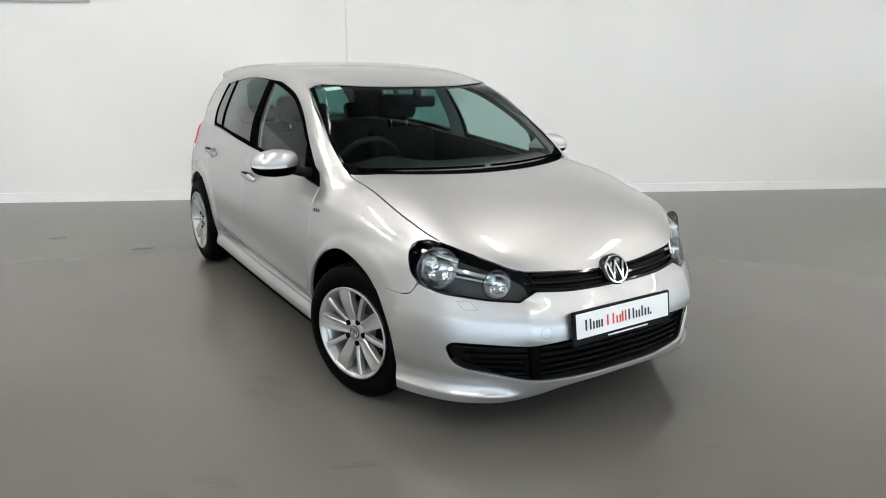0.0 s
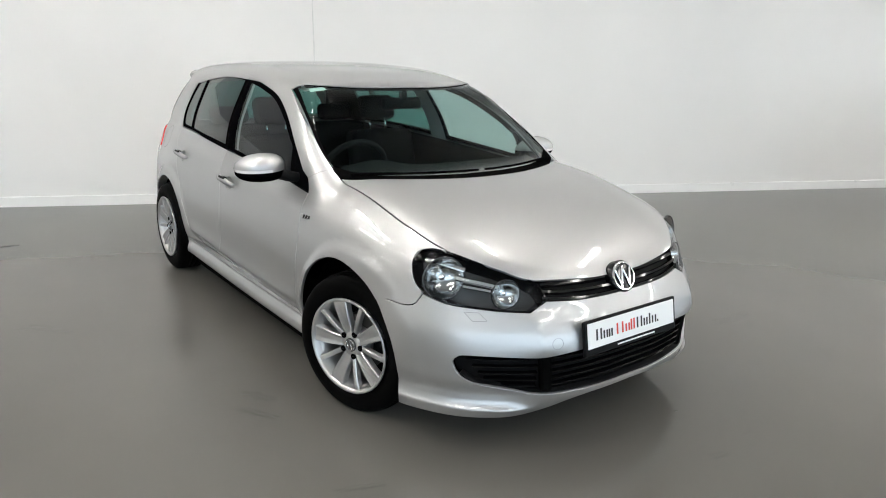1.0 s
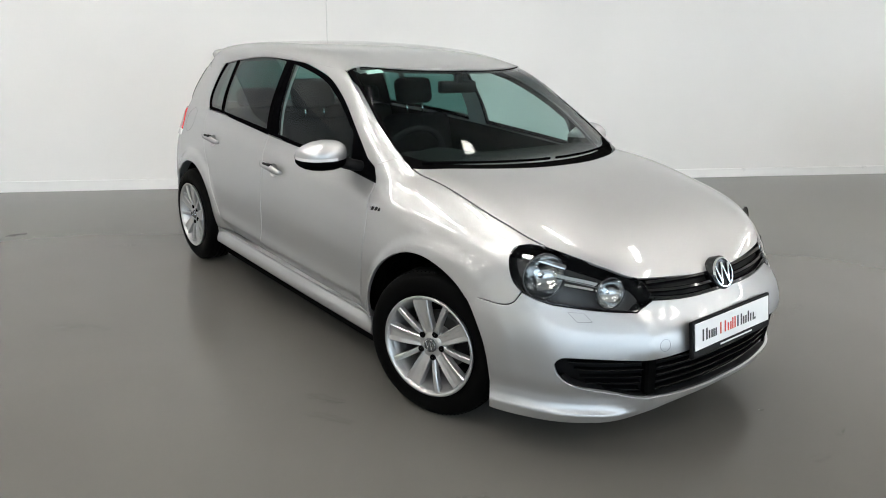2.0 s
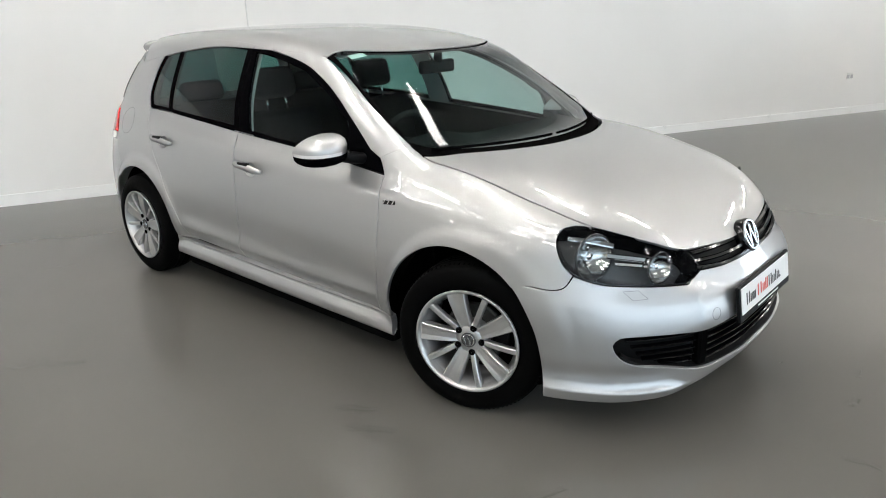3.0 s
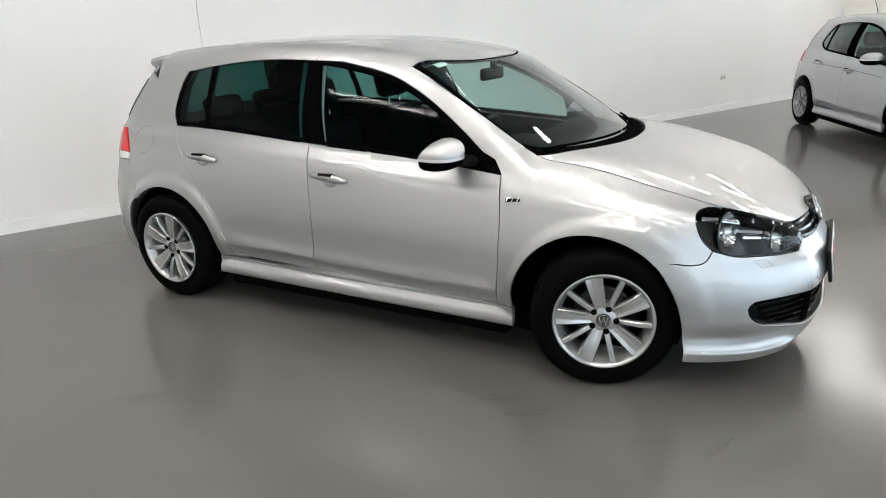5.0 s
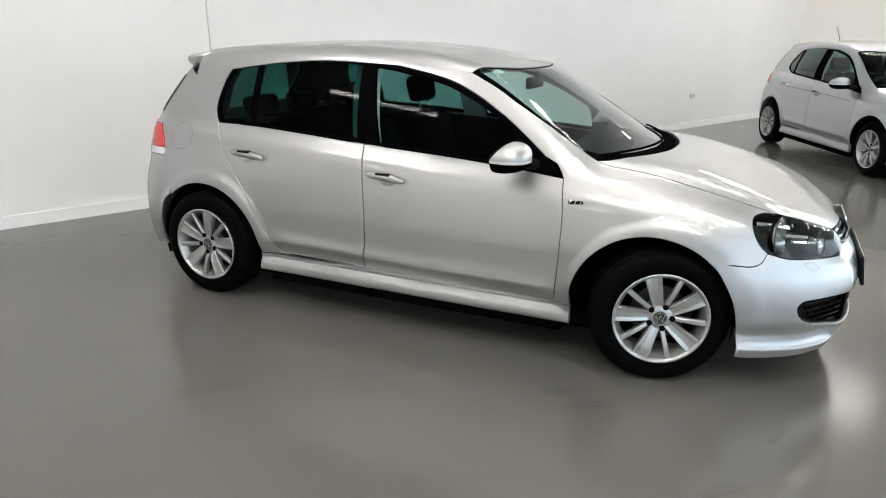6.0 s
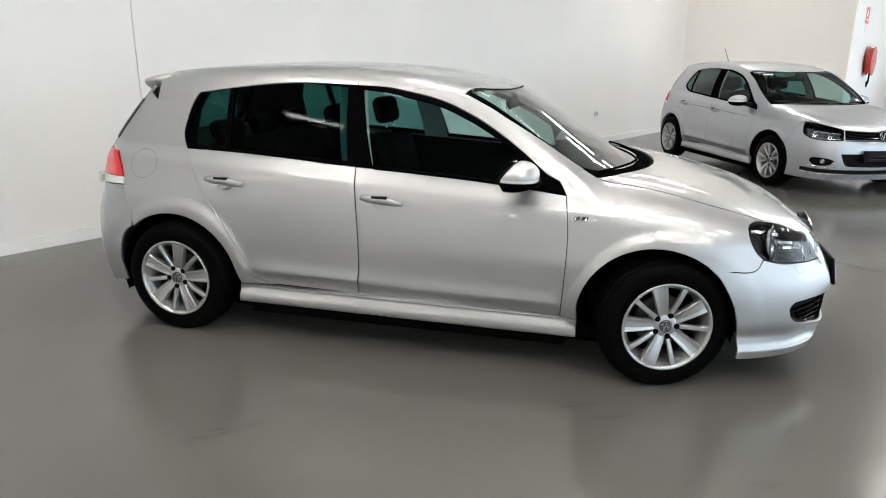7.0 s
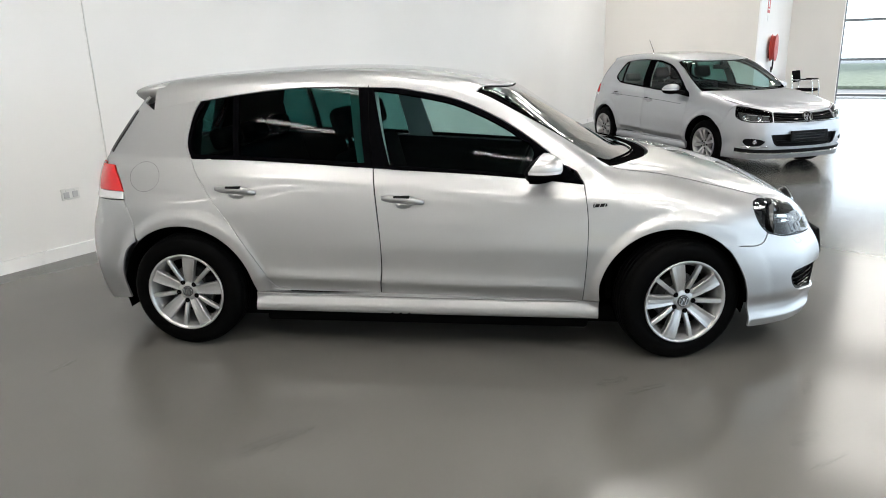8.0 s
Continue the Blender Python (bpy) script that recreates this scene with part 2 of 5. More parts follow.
def glazing(name, along_o, fixed, lo, hi, bays, rails, label):
    """A glazed front: posts, rails and panes. along_o: it runs along O at A = fixed, else along A at O = fixed."""
    win = thing(name, label, "window", kind="structure")
    turn = Matrix.Rotation(radians(ROOM_TURN), 4, "Z")

    def bar(nm, c0, c1, z0, z1, thick, material):
        mid, size = (c0 + c1) / 2, abs(c1 - c0)
        bm = box_bm(size if along_o else thick, thick if along_o else size, z1 - z0, bevel=.006 if material is GALV else 0)
        at = room(mid, fixed, (z0 + z1) / 2) if along_o else room(fixed, mid, (z0 + z1) / 2)
        return part(nm, mesh_of(nm, bm, material), win, m=Matrix.Translation(at) @ turn)
    step_w = (hi - lo) / bays
    for i in range(bays + 1):
        c = lo + step_w * i
        bar("mullion", c - .03, c + .03, 0, 3.3, .09, GALV)
    for z in rails:
        bar("rail", lo, hi, z - .035, z + .035, .08, GALV)
    for i in range(bays):
        pane = bar("pane", lo + step_w * i + .03, lo + step_w * (i + 1) - .03, .03, 3.27, .012, GLASS_CLEAR)
        pane.visible_shadow = False
    return win


glazing("window_end", True, GLAZE + .1, FAR_SIDE, 9.9, 3, (.05, 1.05, 2.12, 3.27), "glazed entrance front with dark grey frames")
glazing("window_front", False, 10.1, -19.0, 21.6, 18, (.05, 1.0, 3.27), "long glazed showroom front with dark grey frames")
slab("wall_over_end", FAR_SIDE, 10.2, GLAZE, GLAZE + .2, 3.3, TOP, WALL, "white wall above the glazed front", "wall")
slab("wall_over_front", 10.0, 10.2, -19.0, GLAZE, 3.3, TOP, WALL, "white wall above the glazed front", "wall")

# outdoors
thing("ground", "grey forecourt outside the glass", "ground", Matrix.Translation(room(8, 8, -.22)), kind="structure",
             mesh=mesh_of("ground", box_bm(400, 400, .1), ASPHALT))
slab("lawn", -6, 30, 27, 60, -.16, -.05, GRASS, "strip of mown grass outside", "grass", "stuff")

thing("backdrop", "bright hazy sky beyond the glass", "sky", Matrix.Translation(room(6, 75, 14)) @ Matrix.Rotation(radians(ROOM_TURN), 4, "Z"), kind="structure",
      mesh=mesh_of("backdrop", box_bm(120, .2, 40), SKY_BOARD))
thing("backdrop", "bright hazy sky beyond the glass", "sky", Matrix.Translation(room(60, 10, 14)) @ Matrix.Rotation(radians(ROOM_TURN), 4, "Z"), kind="structure",
      mesh=mesh_of("backdrop", box_bm(.2, 140, 40), SKY_BOARD))

# ceiling lights
fit_group = "ceiling lights in rows"


def ceiling_light(o, a, long_o=False):
    m = Matrix.Translation(room(o, a, TOP)) @ Matrix.Rotation(radians(ROOM_TURN + (90 if long_o else 0)), 4, "Z")
    lamp = thing("ceiling_light", "slim white strip lamp fixed to the ceiling", "ceiling lamp", m, fit_group)
    part("housing", mesh_of("housing", box_bm(.20, 1.50, .07, (0, 0, -.035), .008), WHITE_PLASTIC), lamp)
    part("diffuser", mesh_of("diffuser", box_bm(.15, 1.44, .03, (0, 0, -.082), .010), LIGHT_FACE), lamp)
    return lamp


first = ceiling_light(-.6, -4.2, True)
for o in (-.6, 2.6, 5.4):
    # the lamps at a = -2.6 are added to brighten the near floor
    for a in (-17.0, -11.0, -4.2, -2.6, -1.2, 2.6, 4.2, 6.7, 8.5, 12.0, 14.5, 17.0):
        over_car = o < 0 and -2 < a < 8  # over the car the row is set further from the wall
        over_walk = o == 2.6 and -1 < a < 3  # no lamp hangs over the open floor before the car's nose
        if (o, a) != (-.6, -4.2) and not (o < 0 and a > 9.5) and not over_walk and not over_car:
            copy_thing(first, Matrix.Translation(room(o, a, TOP)) @ Matrix.Rotation(radians(ROOM_TURN + 90), 4, "Z"))
for o, a in ((-2.4, -11.0), (1.0, -11.0), (1.0, -17.0), (-1.9, 9.9), (.45, -.6), (.3, 1.6), (.35, 3.8)):
    copy_thing(first, Matrix.Translation(room(o, a, TOP)) @ Matrix.Rotation(radians(ROOM_TURN + 90), 4, "Z"))


# things on the walls
def wall_socket(a, z, wide, label):
    m = Matrix.Translation(room(W1, a, z)) @ Matrix.Rotation(radians(ROOM_TURN), 4, "Z")
    so = thing("wall_socket", label, "socket", m)
    part("plate", mesh_of("plate", box_bm(.012, wide, .088, (.006, 0, 0), .004), WHITE_PLASTIC), so)
    for dy in ((-.036, .036) if wide > .1 else (0,)):
        part("outlet", mesh_of("outlet", box_bm(.006, .046, .050, (.0135, dy, -.006), .003), SIGN_GREY), so)
        part("switch", mesh_of("switch", box_bm(.008, .012, .020, (.0135, dy, .030), .002), WHITE_PLASTIC), so)
    return so


wall_socket(-.545, .51, .150, "white double wall socket on the white wall")
wall_socket(8.04, .535, .110, "small white wall socket near the end wall")
slab("wall_sign", W1, W1 + .03, -6.2, -2.69, 1.985, 3.0, SIGN_GREY, "large grey sign board on the wall", "sign", "")
v, f = tube([room(W1 + .008, -.19 + .006 * math.sin(z * 2.3), z) for z in np.linspace(.55, TOP, 20)], .006, 8)
thing("wall_cable", "thin pale cable running down the white wall", "cable", mesh=mesh_from("wall_cable", v, f, WHITE_PLASTIC, True))

# fire hose and sign on the passage wall
hm = Matrix.Translation(room(PASS, 13.4, 1.45)) @ Matrix.Rotation(radians(ROOM_TURN), 4, "Z")
reel = thing("hose_reel", "red fire hose reel mounted on the white wall", "fire hose", hm)
part("bracket", mesh_of("bracket", box_bm(.10, .10, .34, (.05, 0, -.05), .01), BLACK), reel)
for dx in (.05, .145):
    v, f = lathe([(.05, dx - .006), (.275, dx - .006), (.285, dx), (.275, dx + .006), (.05, dx + .006)], 40, "x")
    part("reel_disc", mesh_from("reel_disc", v, f, HOSE_RED, True), reel)
for k, r in enumerate((.13, .165, .20, .235)):
    for dx in (.066, .098, .129):
        v, f = tube([(dx, r * math.cos(a), r * math.sin(a)) for a in (2 * math.pi * i / 36 for i in range(36))], .017, 8, True)
        part("hose_turn", mesh_from("hose_turn", v, f, HOSE_RED, True), reel)
v, f = tube([(.10, .05, -.24), (.10, .03, -.42), (.09, -.02, -.50), (.08, 0, -.40)], .017, 8)
part("hose_end", mesh_from("hose_end", v, f, BLACK, True), reel)
sm = Matrix.Translation(room(PASS, 12.9, 2.30)) @ Matrix.Rotation(radians(ROOM_TURN), 4, "Z")
sign = thing("safety_sign", "square red fire safety sign with white symbol", "sign", sm)
part("board", mesh_of("board", box_bm(.006, .30, .30, (.003, 0, 0), .002), SIGN_RED), sign)
part("symbol", mesh_of("symbol", box_bm(.003, .10, .12, (.0072, -.04, .03), .001), PLATE_WHITE), sign)
part("symbol", mesh_of("symbol", box_bm(.003, .20, .03, (.0072, 0, -.08), .001), PLATE_WHITE), sign)
part("notice", mesh_of("notice", box_bm(.004, .10, .12, (.003, -.02, -.26), .001), PLATE_WHITE), sign)


# visitor chair by the short wall
def visitor_chair(m):
    ch = thing("visitor_chair", "black visitor chair with a chrome tube frame", "chair", m)
    part("seat", mesh_of("seat", box_bm(.46, .46, .06, (0, 0, .45), .02), FABRIC, True), ch)
    part("backrest", mesh_of("backrest", box_bm(.46, .07, .27, (0, .23, .765), .02, Matrix.Rotation(radians(-8), 4, "X")), FABRIC, True), ch)
    for x in (-.26, .26):
        v, f = tube([(x, .25, .80), (x, .22, .45), (x, .24, .02), (x, .0, .012), (x, -.24, .02), (x, -.23, .50), (x, -.21, .665), (x, .05, .69), (x, .23, .69)], .012, 8)
        part("leg_frame", mesh_from("leg_frame", v, f, CHROME, True), ch)
        part("armrest", mesh_of("armrest", box_bm(.04, .28, .025, (x, -.06, .705), .008), BLACK), ch)
    return ch


visitor_chair(Matrix.Translation(room(.46, 15.6, 0)) @ Matrix.Rotation(radians(ROOM_TURN + 80), 4, "Z"))


# rubbed marks on the floor paint
def scuff(x, y, long, wide, turn, seed):
    rnd = random.Random(seed)
    n = 14
    ring = []
    for i in range(n):
        a = 2 * math.pi * i / n
        k = .75 + .4 * rnd.random()
        ring.append((long / 2 * k * math.cos(a), wide / 2 * k * math.sin(a) + .12 * wide * math.sin(4 * a), 0))
    verts = ring + [(0, 0, 0)]
    faces = [(n, i, (i + 1) % n) for i in range(n)]
    thing("floor_mark", "dark rubbed scuff mark on the grey floor", "mark", pose(x, y, .0015, 0, 0, turn), mesh=mesh_from("floor_mark", verts, faces, SCUFF))


scuff(-2.59, -1.76, .18, .07, 89, 3)
scuff(-1.87, -1.19, .20, .07, 78, 4)
scuff(-.48, -1.80, .36, .10, 45, 5)
scuff(1.61, 1.60, .34, .12, 88, 6)
scuff(2.41, .43, .12, .03, 96, 7)
scuff(2.45, .16, .11, .05, 83, 19)
scuff(1.82, -1.11, .20, .05, 70, 8)
scuff(2.54, -.26, .08, .04, 12, 9)
scuff(2.60, -.25, .06, .04, -9, 12)
scuff(.94, -1.14, .20, .07, 35, 10)
scuff(1.08, -1.21, .26, .06, 31, 13)
scuff(1.68, -1.75, .28, .03, 36, 14)
scuff(1.65, -1.59, .18, .10, 45, 15)
scuff(2.12, .33, .03, .02, 66, 16)


# ---- the form of the car body ----

def bent(*knots):
    """A line through pairs (u, v) that may bend sharply (monotone cubic)."""
    xs = np.array([k[0] for k in knots], float)
    ys = np.array([k[1] for k in knots], float)
    h = np.diff(xs)
    s = np.diff(ys) / h
    m = np.zeros(len(xs))
    m[0], m[-1] = s[0], s[-1]
    for i in range(1, len(xs) - 1):
        if s[i - 1] * s[i] > 0:
            a, b = 2 * h[i] + h[i - 1], h[i] + 2 * h[i - 1]
            m[i] = (a + b) / (a / s[i - 1] + b / s[i])

    def at(u):
        u = np.asarray(u, float)
        i = np.clip(np.searchsorted(xs, u) - 1, 0, len(h) - 1)
        t = (np.clip(u, xs[0], xs[-1]) - xs[i]) / h[i]
        v = (ys[i] * (1 + 2 * t) * (1 - t) ** 2 + m[i] * h[i] * t * (1 - t) ** 2
             + ys[i + 1] * t * t * (3 - 2 * t) + m[i + 1] * h[i] * t * t * (t - 1))
        return v + m[0] * np.minimum(u - xs[0], 0) + m[-1] * np.maximum(u - xs[-1], 0)
    return at


def curve(*knots):
    """A flowing curve (natural cubic spline) through pairs (u, v)."""
    xs = np.array([k[0] for k in knots], float)
    ys = np.array([k[1] for k in knots], float)
    h, n = np.diff(xs), len(xs)
    a, b = np.eye(n), np.zeros(n)
    for i in range(1, n - 1):
        a[i, i - 1:i + 2] = h[i - 1], 2 * (h[i - 1] + h[i]), h[i]
        b[i] = 6 * ((ys[i + 1] - ys[i]) / h[i] - (ys[i] - ys[i - 1]) / h[i - 1])
    c = np.linalg.solve(a, b)
    first = (ys[1] - ys[0]) / h[0] - h[0] * c[1] / 6
    last = (ys[-1] - ys[-2]) / h[-1] + h[-1] * c[-2] / 6

    def at(u):
        u = np.asarray(u, float)
        v = np.clip(u, xs[0], xs[-1])
        i = np.clip(np.searchsorted(xs, v) - 1, 0, n - 2)
        p, q = xs[i + 1] - v, v - xs[i]
        w = (c[i] * p ** 3 + c[i + 1] * q ** 3) / (6 * h[i]) + (ys[i] / h[i] - c[i] * h[i] / 6) * p + (ys[i + 1] / h[i] - c[i + 1] * h[i] / 6) * q
        return w + first * np.minimum(u - xs[0], 0) + last * np.maximum(u - xs[-1], 0)
    return at


def smax(a, b, k):
    h = np.maximum(k - np.abs(a - b), 0) / k
    return np.maximum(a, b) + h * h * k / 4


def smin(a, b, k):
    return -smax(-a, -b, k)


def step(a, b, u):
    t = np.clip((u - a) / (b - a), 0, 1)
    return t * t * (3 - 2 * t)

HALF = curve((-2, .737), (-1.75, .772), (-1.5, .800), (-1.29, .812), (-.9, .820), (0, .836), (.6, .841), (.9, .840), (1.29, .836), (1.6, .815), (1.85, .767), (2.2, .692))
SECTION = bent((.05, -.086), (.12, -.062), (.18, -.037), (.30, -.019), (.36, -.009), (.45, -.001), (.55, 0), (.65, -.010), (.75, -.027), (.815, -.041), (.835, -.049), (.86, -.065), (.93, -.110), (1.0, -.160))
BELT = curve((-1.9, 1.032), (-1.257, 1.016), (-0.25, 0.962), (0.8, 0.893), (1.2, 0.878))
NOSE = curve((0.1, 2.054), (0.17, 2.077), (0.24, 2.112), (0.32, 2.128), (0.42, 2.132), (0.52, 2.111), (0.6, 2.067), (0.66, 2.040), (0.72, 2.008), (0.8, 1.942), (0.9, 1.775))
NOSE_PLAN = curve((0, -.014), (.15, -.017), (.3, -.038), (.43, -.074), (.6, -.184), (.7, -.290), (.765, -.405), (.8, -.490), (.83, -.612), (.86, -.794), (.9, -1.095))
BONNET = curve((.5, 1.019), (.9, .988), (1.2, .960), (1.5, .896), (1.75, .818), (1.9, .750), (2.0, .693), (2.06, .642), (2.1, .58))
BONNET_DROP = curve((0, 0), (.3, -.003), (.5, -.010), (.62, -.029), (.70, -.064), (.76, -.103), (.86, -.217))
REAR = curve((0.15, -1.958), (0.25, -2.012), (0.4, -2.050), (0.55, -2.049), (0.66, -2.028), (0.75, -1.994), (0.95, -1.928), (1.03, -1.874), (1.3, -1.656), (1.42, -1.553))
REAR_PLAN = curve((0, -0.007), (0.3, 0.012), (0.5, 0.053), (0.62, 0.100), (0.7, 0.169), (0.76, 0.244), (0.8, 0.331), (0.84, 0.486), (0.88, 0.788))
ROOF = curve((-1.75, 1.385), (-1.5, 1.425), (-1.1, 1.458), (-.7, 1.472), (-.3, 1.465), (.1, 1.425), (.38, 1.368), (.5, 1.342))
ROOF_DROP = curve((0, 0), (.3, -.008), (.45, -.019), (.55, -.036), (.62, -.064), (.7, -.112))
BUMPER_LIP = 1.0
SCREEN = curve((0.9, 1.140), (0.98, 1.027), (1.15, 0.750), (1.3, 0.523), (1.4, 0.372), (1.5, 0.222))


def side_y(x, z):
    """Half width of the body: door skin up to the belt, leaning glass above it."""
    belt = BELT(x)
    rise = belt - .90
    cabin = step(1.05, .70, x)
    d = np.maximum(z - belt, 0) * cabin
    low = z - d
    zs = low - rise * step(.5, .88, low)
    tuck = .055 * step(-.5, -1.6, x) * step(.72, 1.02, low)
    edge = .378 - .0192 * x
    fold = (.50 * np.clip(edge - z, 0, .07) - .013 * np.exp(-(np.maximum(z - edge, 0) / .045) ** 2)) * step(-.95, -.70, x) * step(.86, .74, x)
    arch = 0
    for c in (-1.29, 1.29):
        r = np.hypot(x - c, z - .31)
        arch = arch + .015 * step(.458, .404, r) * step(.12, .35, z)
    return HALF(x) + SECTION(zs) + arch - tuck - fold + .035 * step(1.25, 1.6, x) * step(.38, .2, z) - .33 * d - .30 * d * d



def body_f(x, y, z):
    """Below zero inside the car's body, above zero outside."""
    a = np.abs(y)
    ledge = (.028 * step(.236, .210, z) - .014 * np.exp(-((z - .277) / .036) ** 2)) * step(.40, .58, a)
    side = a - side_y(x, z) - ledge * BUMPER_LIP * step(1.3, 1.7, x)
    bonnet = np.maximum(z - BONNET(np.maximum(x, .5)) - BONNET_DROP(a), z - BELT(x) - .14)
    roof = z - ROOF(x) - ROOF_DROP(a)
    screen = (x - SCREEN(z) + .30 * a * a) * .53
    cap = smin(bonnet, smax(roof, screen, .035), .03)
    crease = .014 * np.exp(-np.abs(a - .45) / .05) * step(.40, .47, z) * step(.605, .56, z)
    front = (x - NOSE(z) - NOSE_PLAN(a) - (ledge * 1.2 + crease) * BUMPER_LIP) * .8
    rear = (REAR(z) + REAR_PLAN(a) - x) * .83
    f = smax(side, cap, .062)
    f = smax(f, front, .07)
    f = smax(f, rear, .055)
    return np.maximum(f, .12 - z)



def fuller(v):
    """Widens the cabin above the belt and draws in the nose: places on the body, metres."""
    v = np.array(v, float)
    v[..., 1] *= 1 + .040 * step(.86, 1.15, v[..., 2]) - .018 * step(1.2, 1.65, v[..., 0])
    return v


def march(ex, ey, ez, dx, dy, dz, f=body_f, far=6.0, n=240):
    """First entry of rays into the body: distance along them (nan: none)."""
    shp = np.broadcast(ex, ey, ez, dx, dy, dz).shape
    ex, ey, ez, dx, dy, dz = (np.broadcast_to(np.asarray(v, float), shp) for v in (ex, ey, ez, dx, dy, dz))
    lo = np.zeros(shp); hi = np.full(shp, np.nan); done = np.zeros(shp, bool)
    for i in range(1, n + 1):
        s = far * i / n
        inside = f(ex + dx * s, ey + dy * s, ez + dz * s) < 0
        fresh = inside & ~done
        hi = np.where(fresh, s, hi); lo = np.where(fresh, far * (i - 1) / n, lo)
        done |= inside
    for _ in range(22):
        mid = (lo + hi) / 2
        inside = f(ex + dx * mid, ey + dy * mid, ez + dz * mid) < 0
        hi = np.where(inside, mid, hi); lo = np.where(inside, lo, mid)
    return hi


# ---- car body: one smooth form, from which every panel is cut ----
PROJ_AXIS = 1.0


def ray_of(proj, u, v):
    """Start and way of the rays by which a panel's plan is laid on the body."""
    u, v = np.asarray(u, float), np.asarray(v, float)
    o = np.zeros_like(u)
    if proj == "side":
        return (u, o - 1.3, v), (o, o + 1, o), 1.3
    if proj == "top":
        return (u, v, o + 1.7), (o, o, o - 1), 1.6
    if proj == "front":
        c, s = np.cos(np.radians(u)), -np.sin(np.radians(u))
        return (PROJ_AXIS + 1.5 * c, 1.5 * s, v), (-c, -s, o), 1.5
    c, s = -np.cos(np.radians(u)), -np.sin(np.radians(u))  # rear
    return (-PROJ_AXIS + 1.5 * c, 1.5 * s, v), (-c, -s, o), 1.5


def lay(proj, u, v, form):
    """Places on the form under plan points, and the form's normals there."""
    (x, y, z), (dx, dy, dz), far = ray_of(proj, u, v)
    s = march(x, y, z, dx, dy, dz, form, far, 80)
    s = np.where(np.isnan(s), far * 0.55, s)
    p = np.stack([x + dx * s, y + dy * s, z + dz * s], -1)
    e = 0.004
    g = np.stack([form(p[..., 0] + e * (i == 0), p[..., 1] + e * (i == 1), p[..., 2] + e * (i == 2))
                  - form(p[..., 0] - e * (i == 0), p[..., 1] - e * (i == 1), p[..., 2] - e * (i == 2)) for i in range(3)], -1)
    return p, g / np.maximum(np.linalg.norm(g, axis=-1, keepdims=True), 1e-9)


def spline(points, step_len):
    """A smooth open line through points, sampled evenly."""
    p = np.array(points, float)
    if len(p) == 2:
        n = max(1, int(np.ceil(np.linalg.norm(p[1] - p[0]) / step_len)))
        return p[0] + (p[1] - p[0]) * np.linspace(0, 1, n + 1)[:, None]
    q = np.vstack([2 * p[0] - p[1], p, 2 * p[-1] - p[-2]])
    out = []
    for i in range(1, len(q) - 2):
        n = max(2, int(np.ceil(np.linalg.norm(q[i + 1] - q[i]) / step_len)))
        t = np.linspace(0, 1, n, endpoint=False)[:, None]
        a, b, c, d = q[i - 1], q[i], q[i + 1], q[i + 2]
        out.append(0.5 * (2 * b + (c - a) * t + (2 * a - 5 * b + 4 * c - d) * t * t + (3 * b - a - 3 * c + d) * t ** 3))
    return np.vstack(out + [p[-1:]])


def outline(segments, step_len=0.015):
    """A closed plan line: smooth segments that meet in corners."""
    pts = np.vstack([spline(s, step_len)[:-1] for s in segments])
    keep = [0]
    for i in range(1, len(pts)):
        if np.linalg.norm(pts[i] - pts[keep[-1]]) > 0.0015:
            keep.append(i)
    return pts[keep]


def area(p):
    return 0.5 * float(np.sum(p[:, 0] * np.roll(p[:, 1], -1) - np.roll(p[:, 0], -1) * p[:, 1]))


def inset(p, d):
    """The closed line moved inwards by d."""
    sign = 1 if area(p) > 0 else -1
    t = np.roll(p, -1, 0) - np.roll(p, 1, 0)
    t /= np.maximum(np.linalg.norm(t, axis=1, keepdims=True), 1e-9)
    return p + sign * d * np.stack([-t[:, 1], t[:, 0]], 1)


def inside(poly, q):
    x, y = q[:, 0], q[:, 1]
    hit = np.zeros(len(q), bool)
    a, b = poly, np.roll(poly, -1, 0)
    for (x1, y1), (x2, y2) in zip(a, b):
        if y1 != y2:
            hit ^= ((y1 > y) != (y2 > y)) & (x < (x2 - x1) * (y - y1) / (y2 - y1) + x1)
    return hit


def near(poly, q, d):
    out = np.zeros(len(q), bool)
    for k in range(0, len(q), 4000):
        part_q = q[k:k + 4000]
        out[k:k + 4000] = (((part_q[:, None, :] - poly[None]) ** 2).sum(2) < d * d).any(1)
    return out


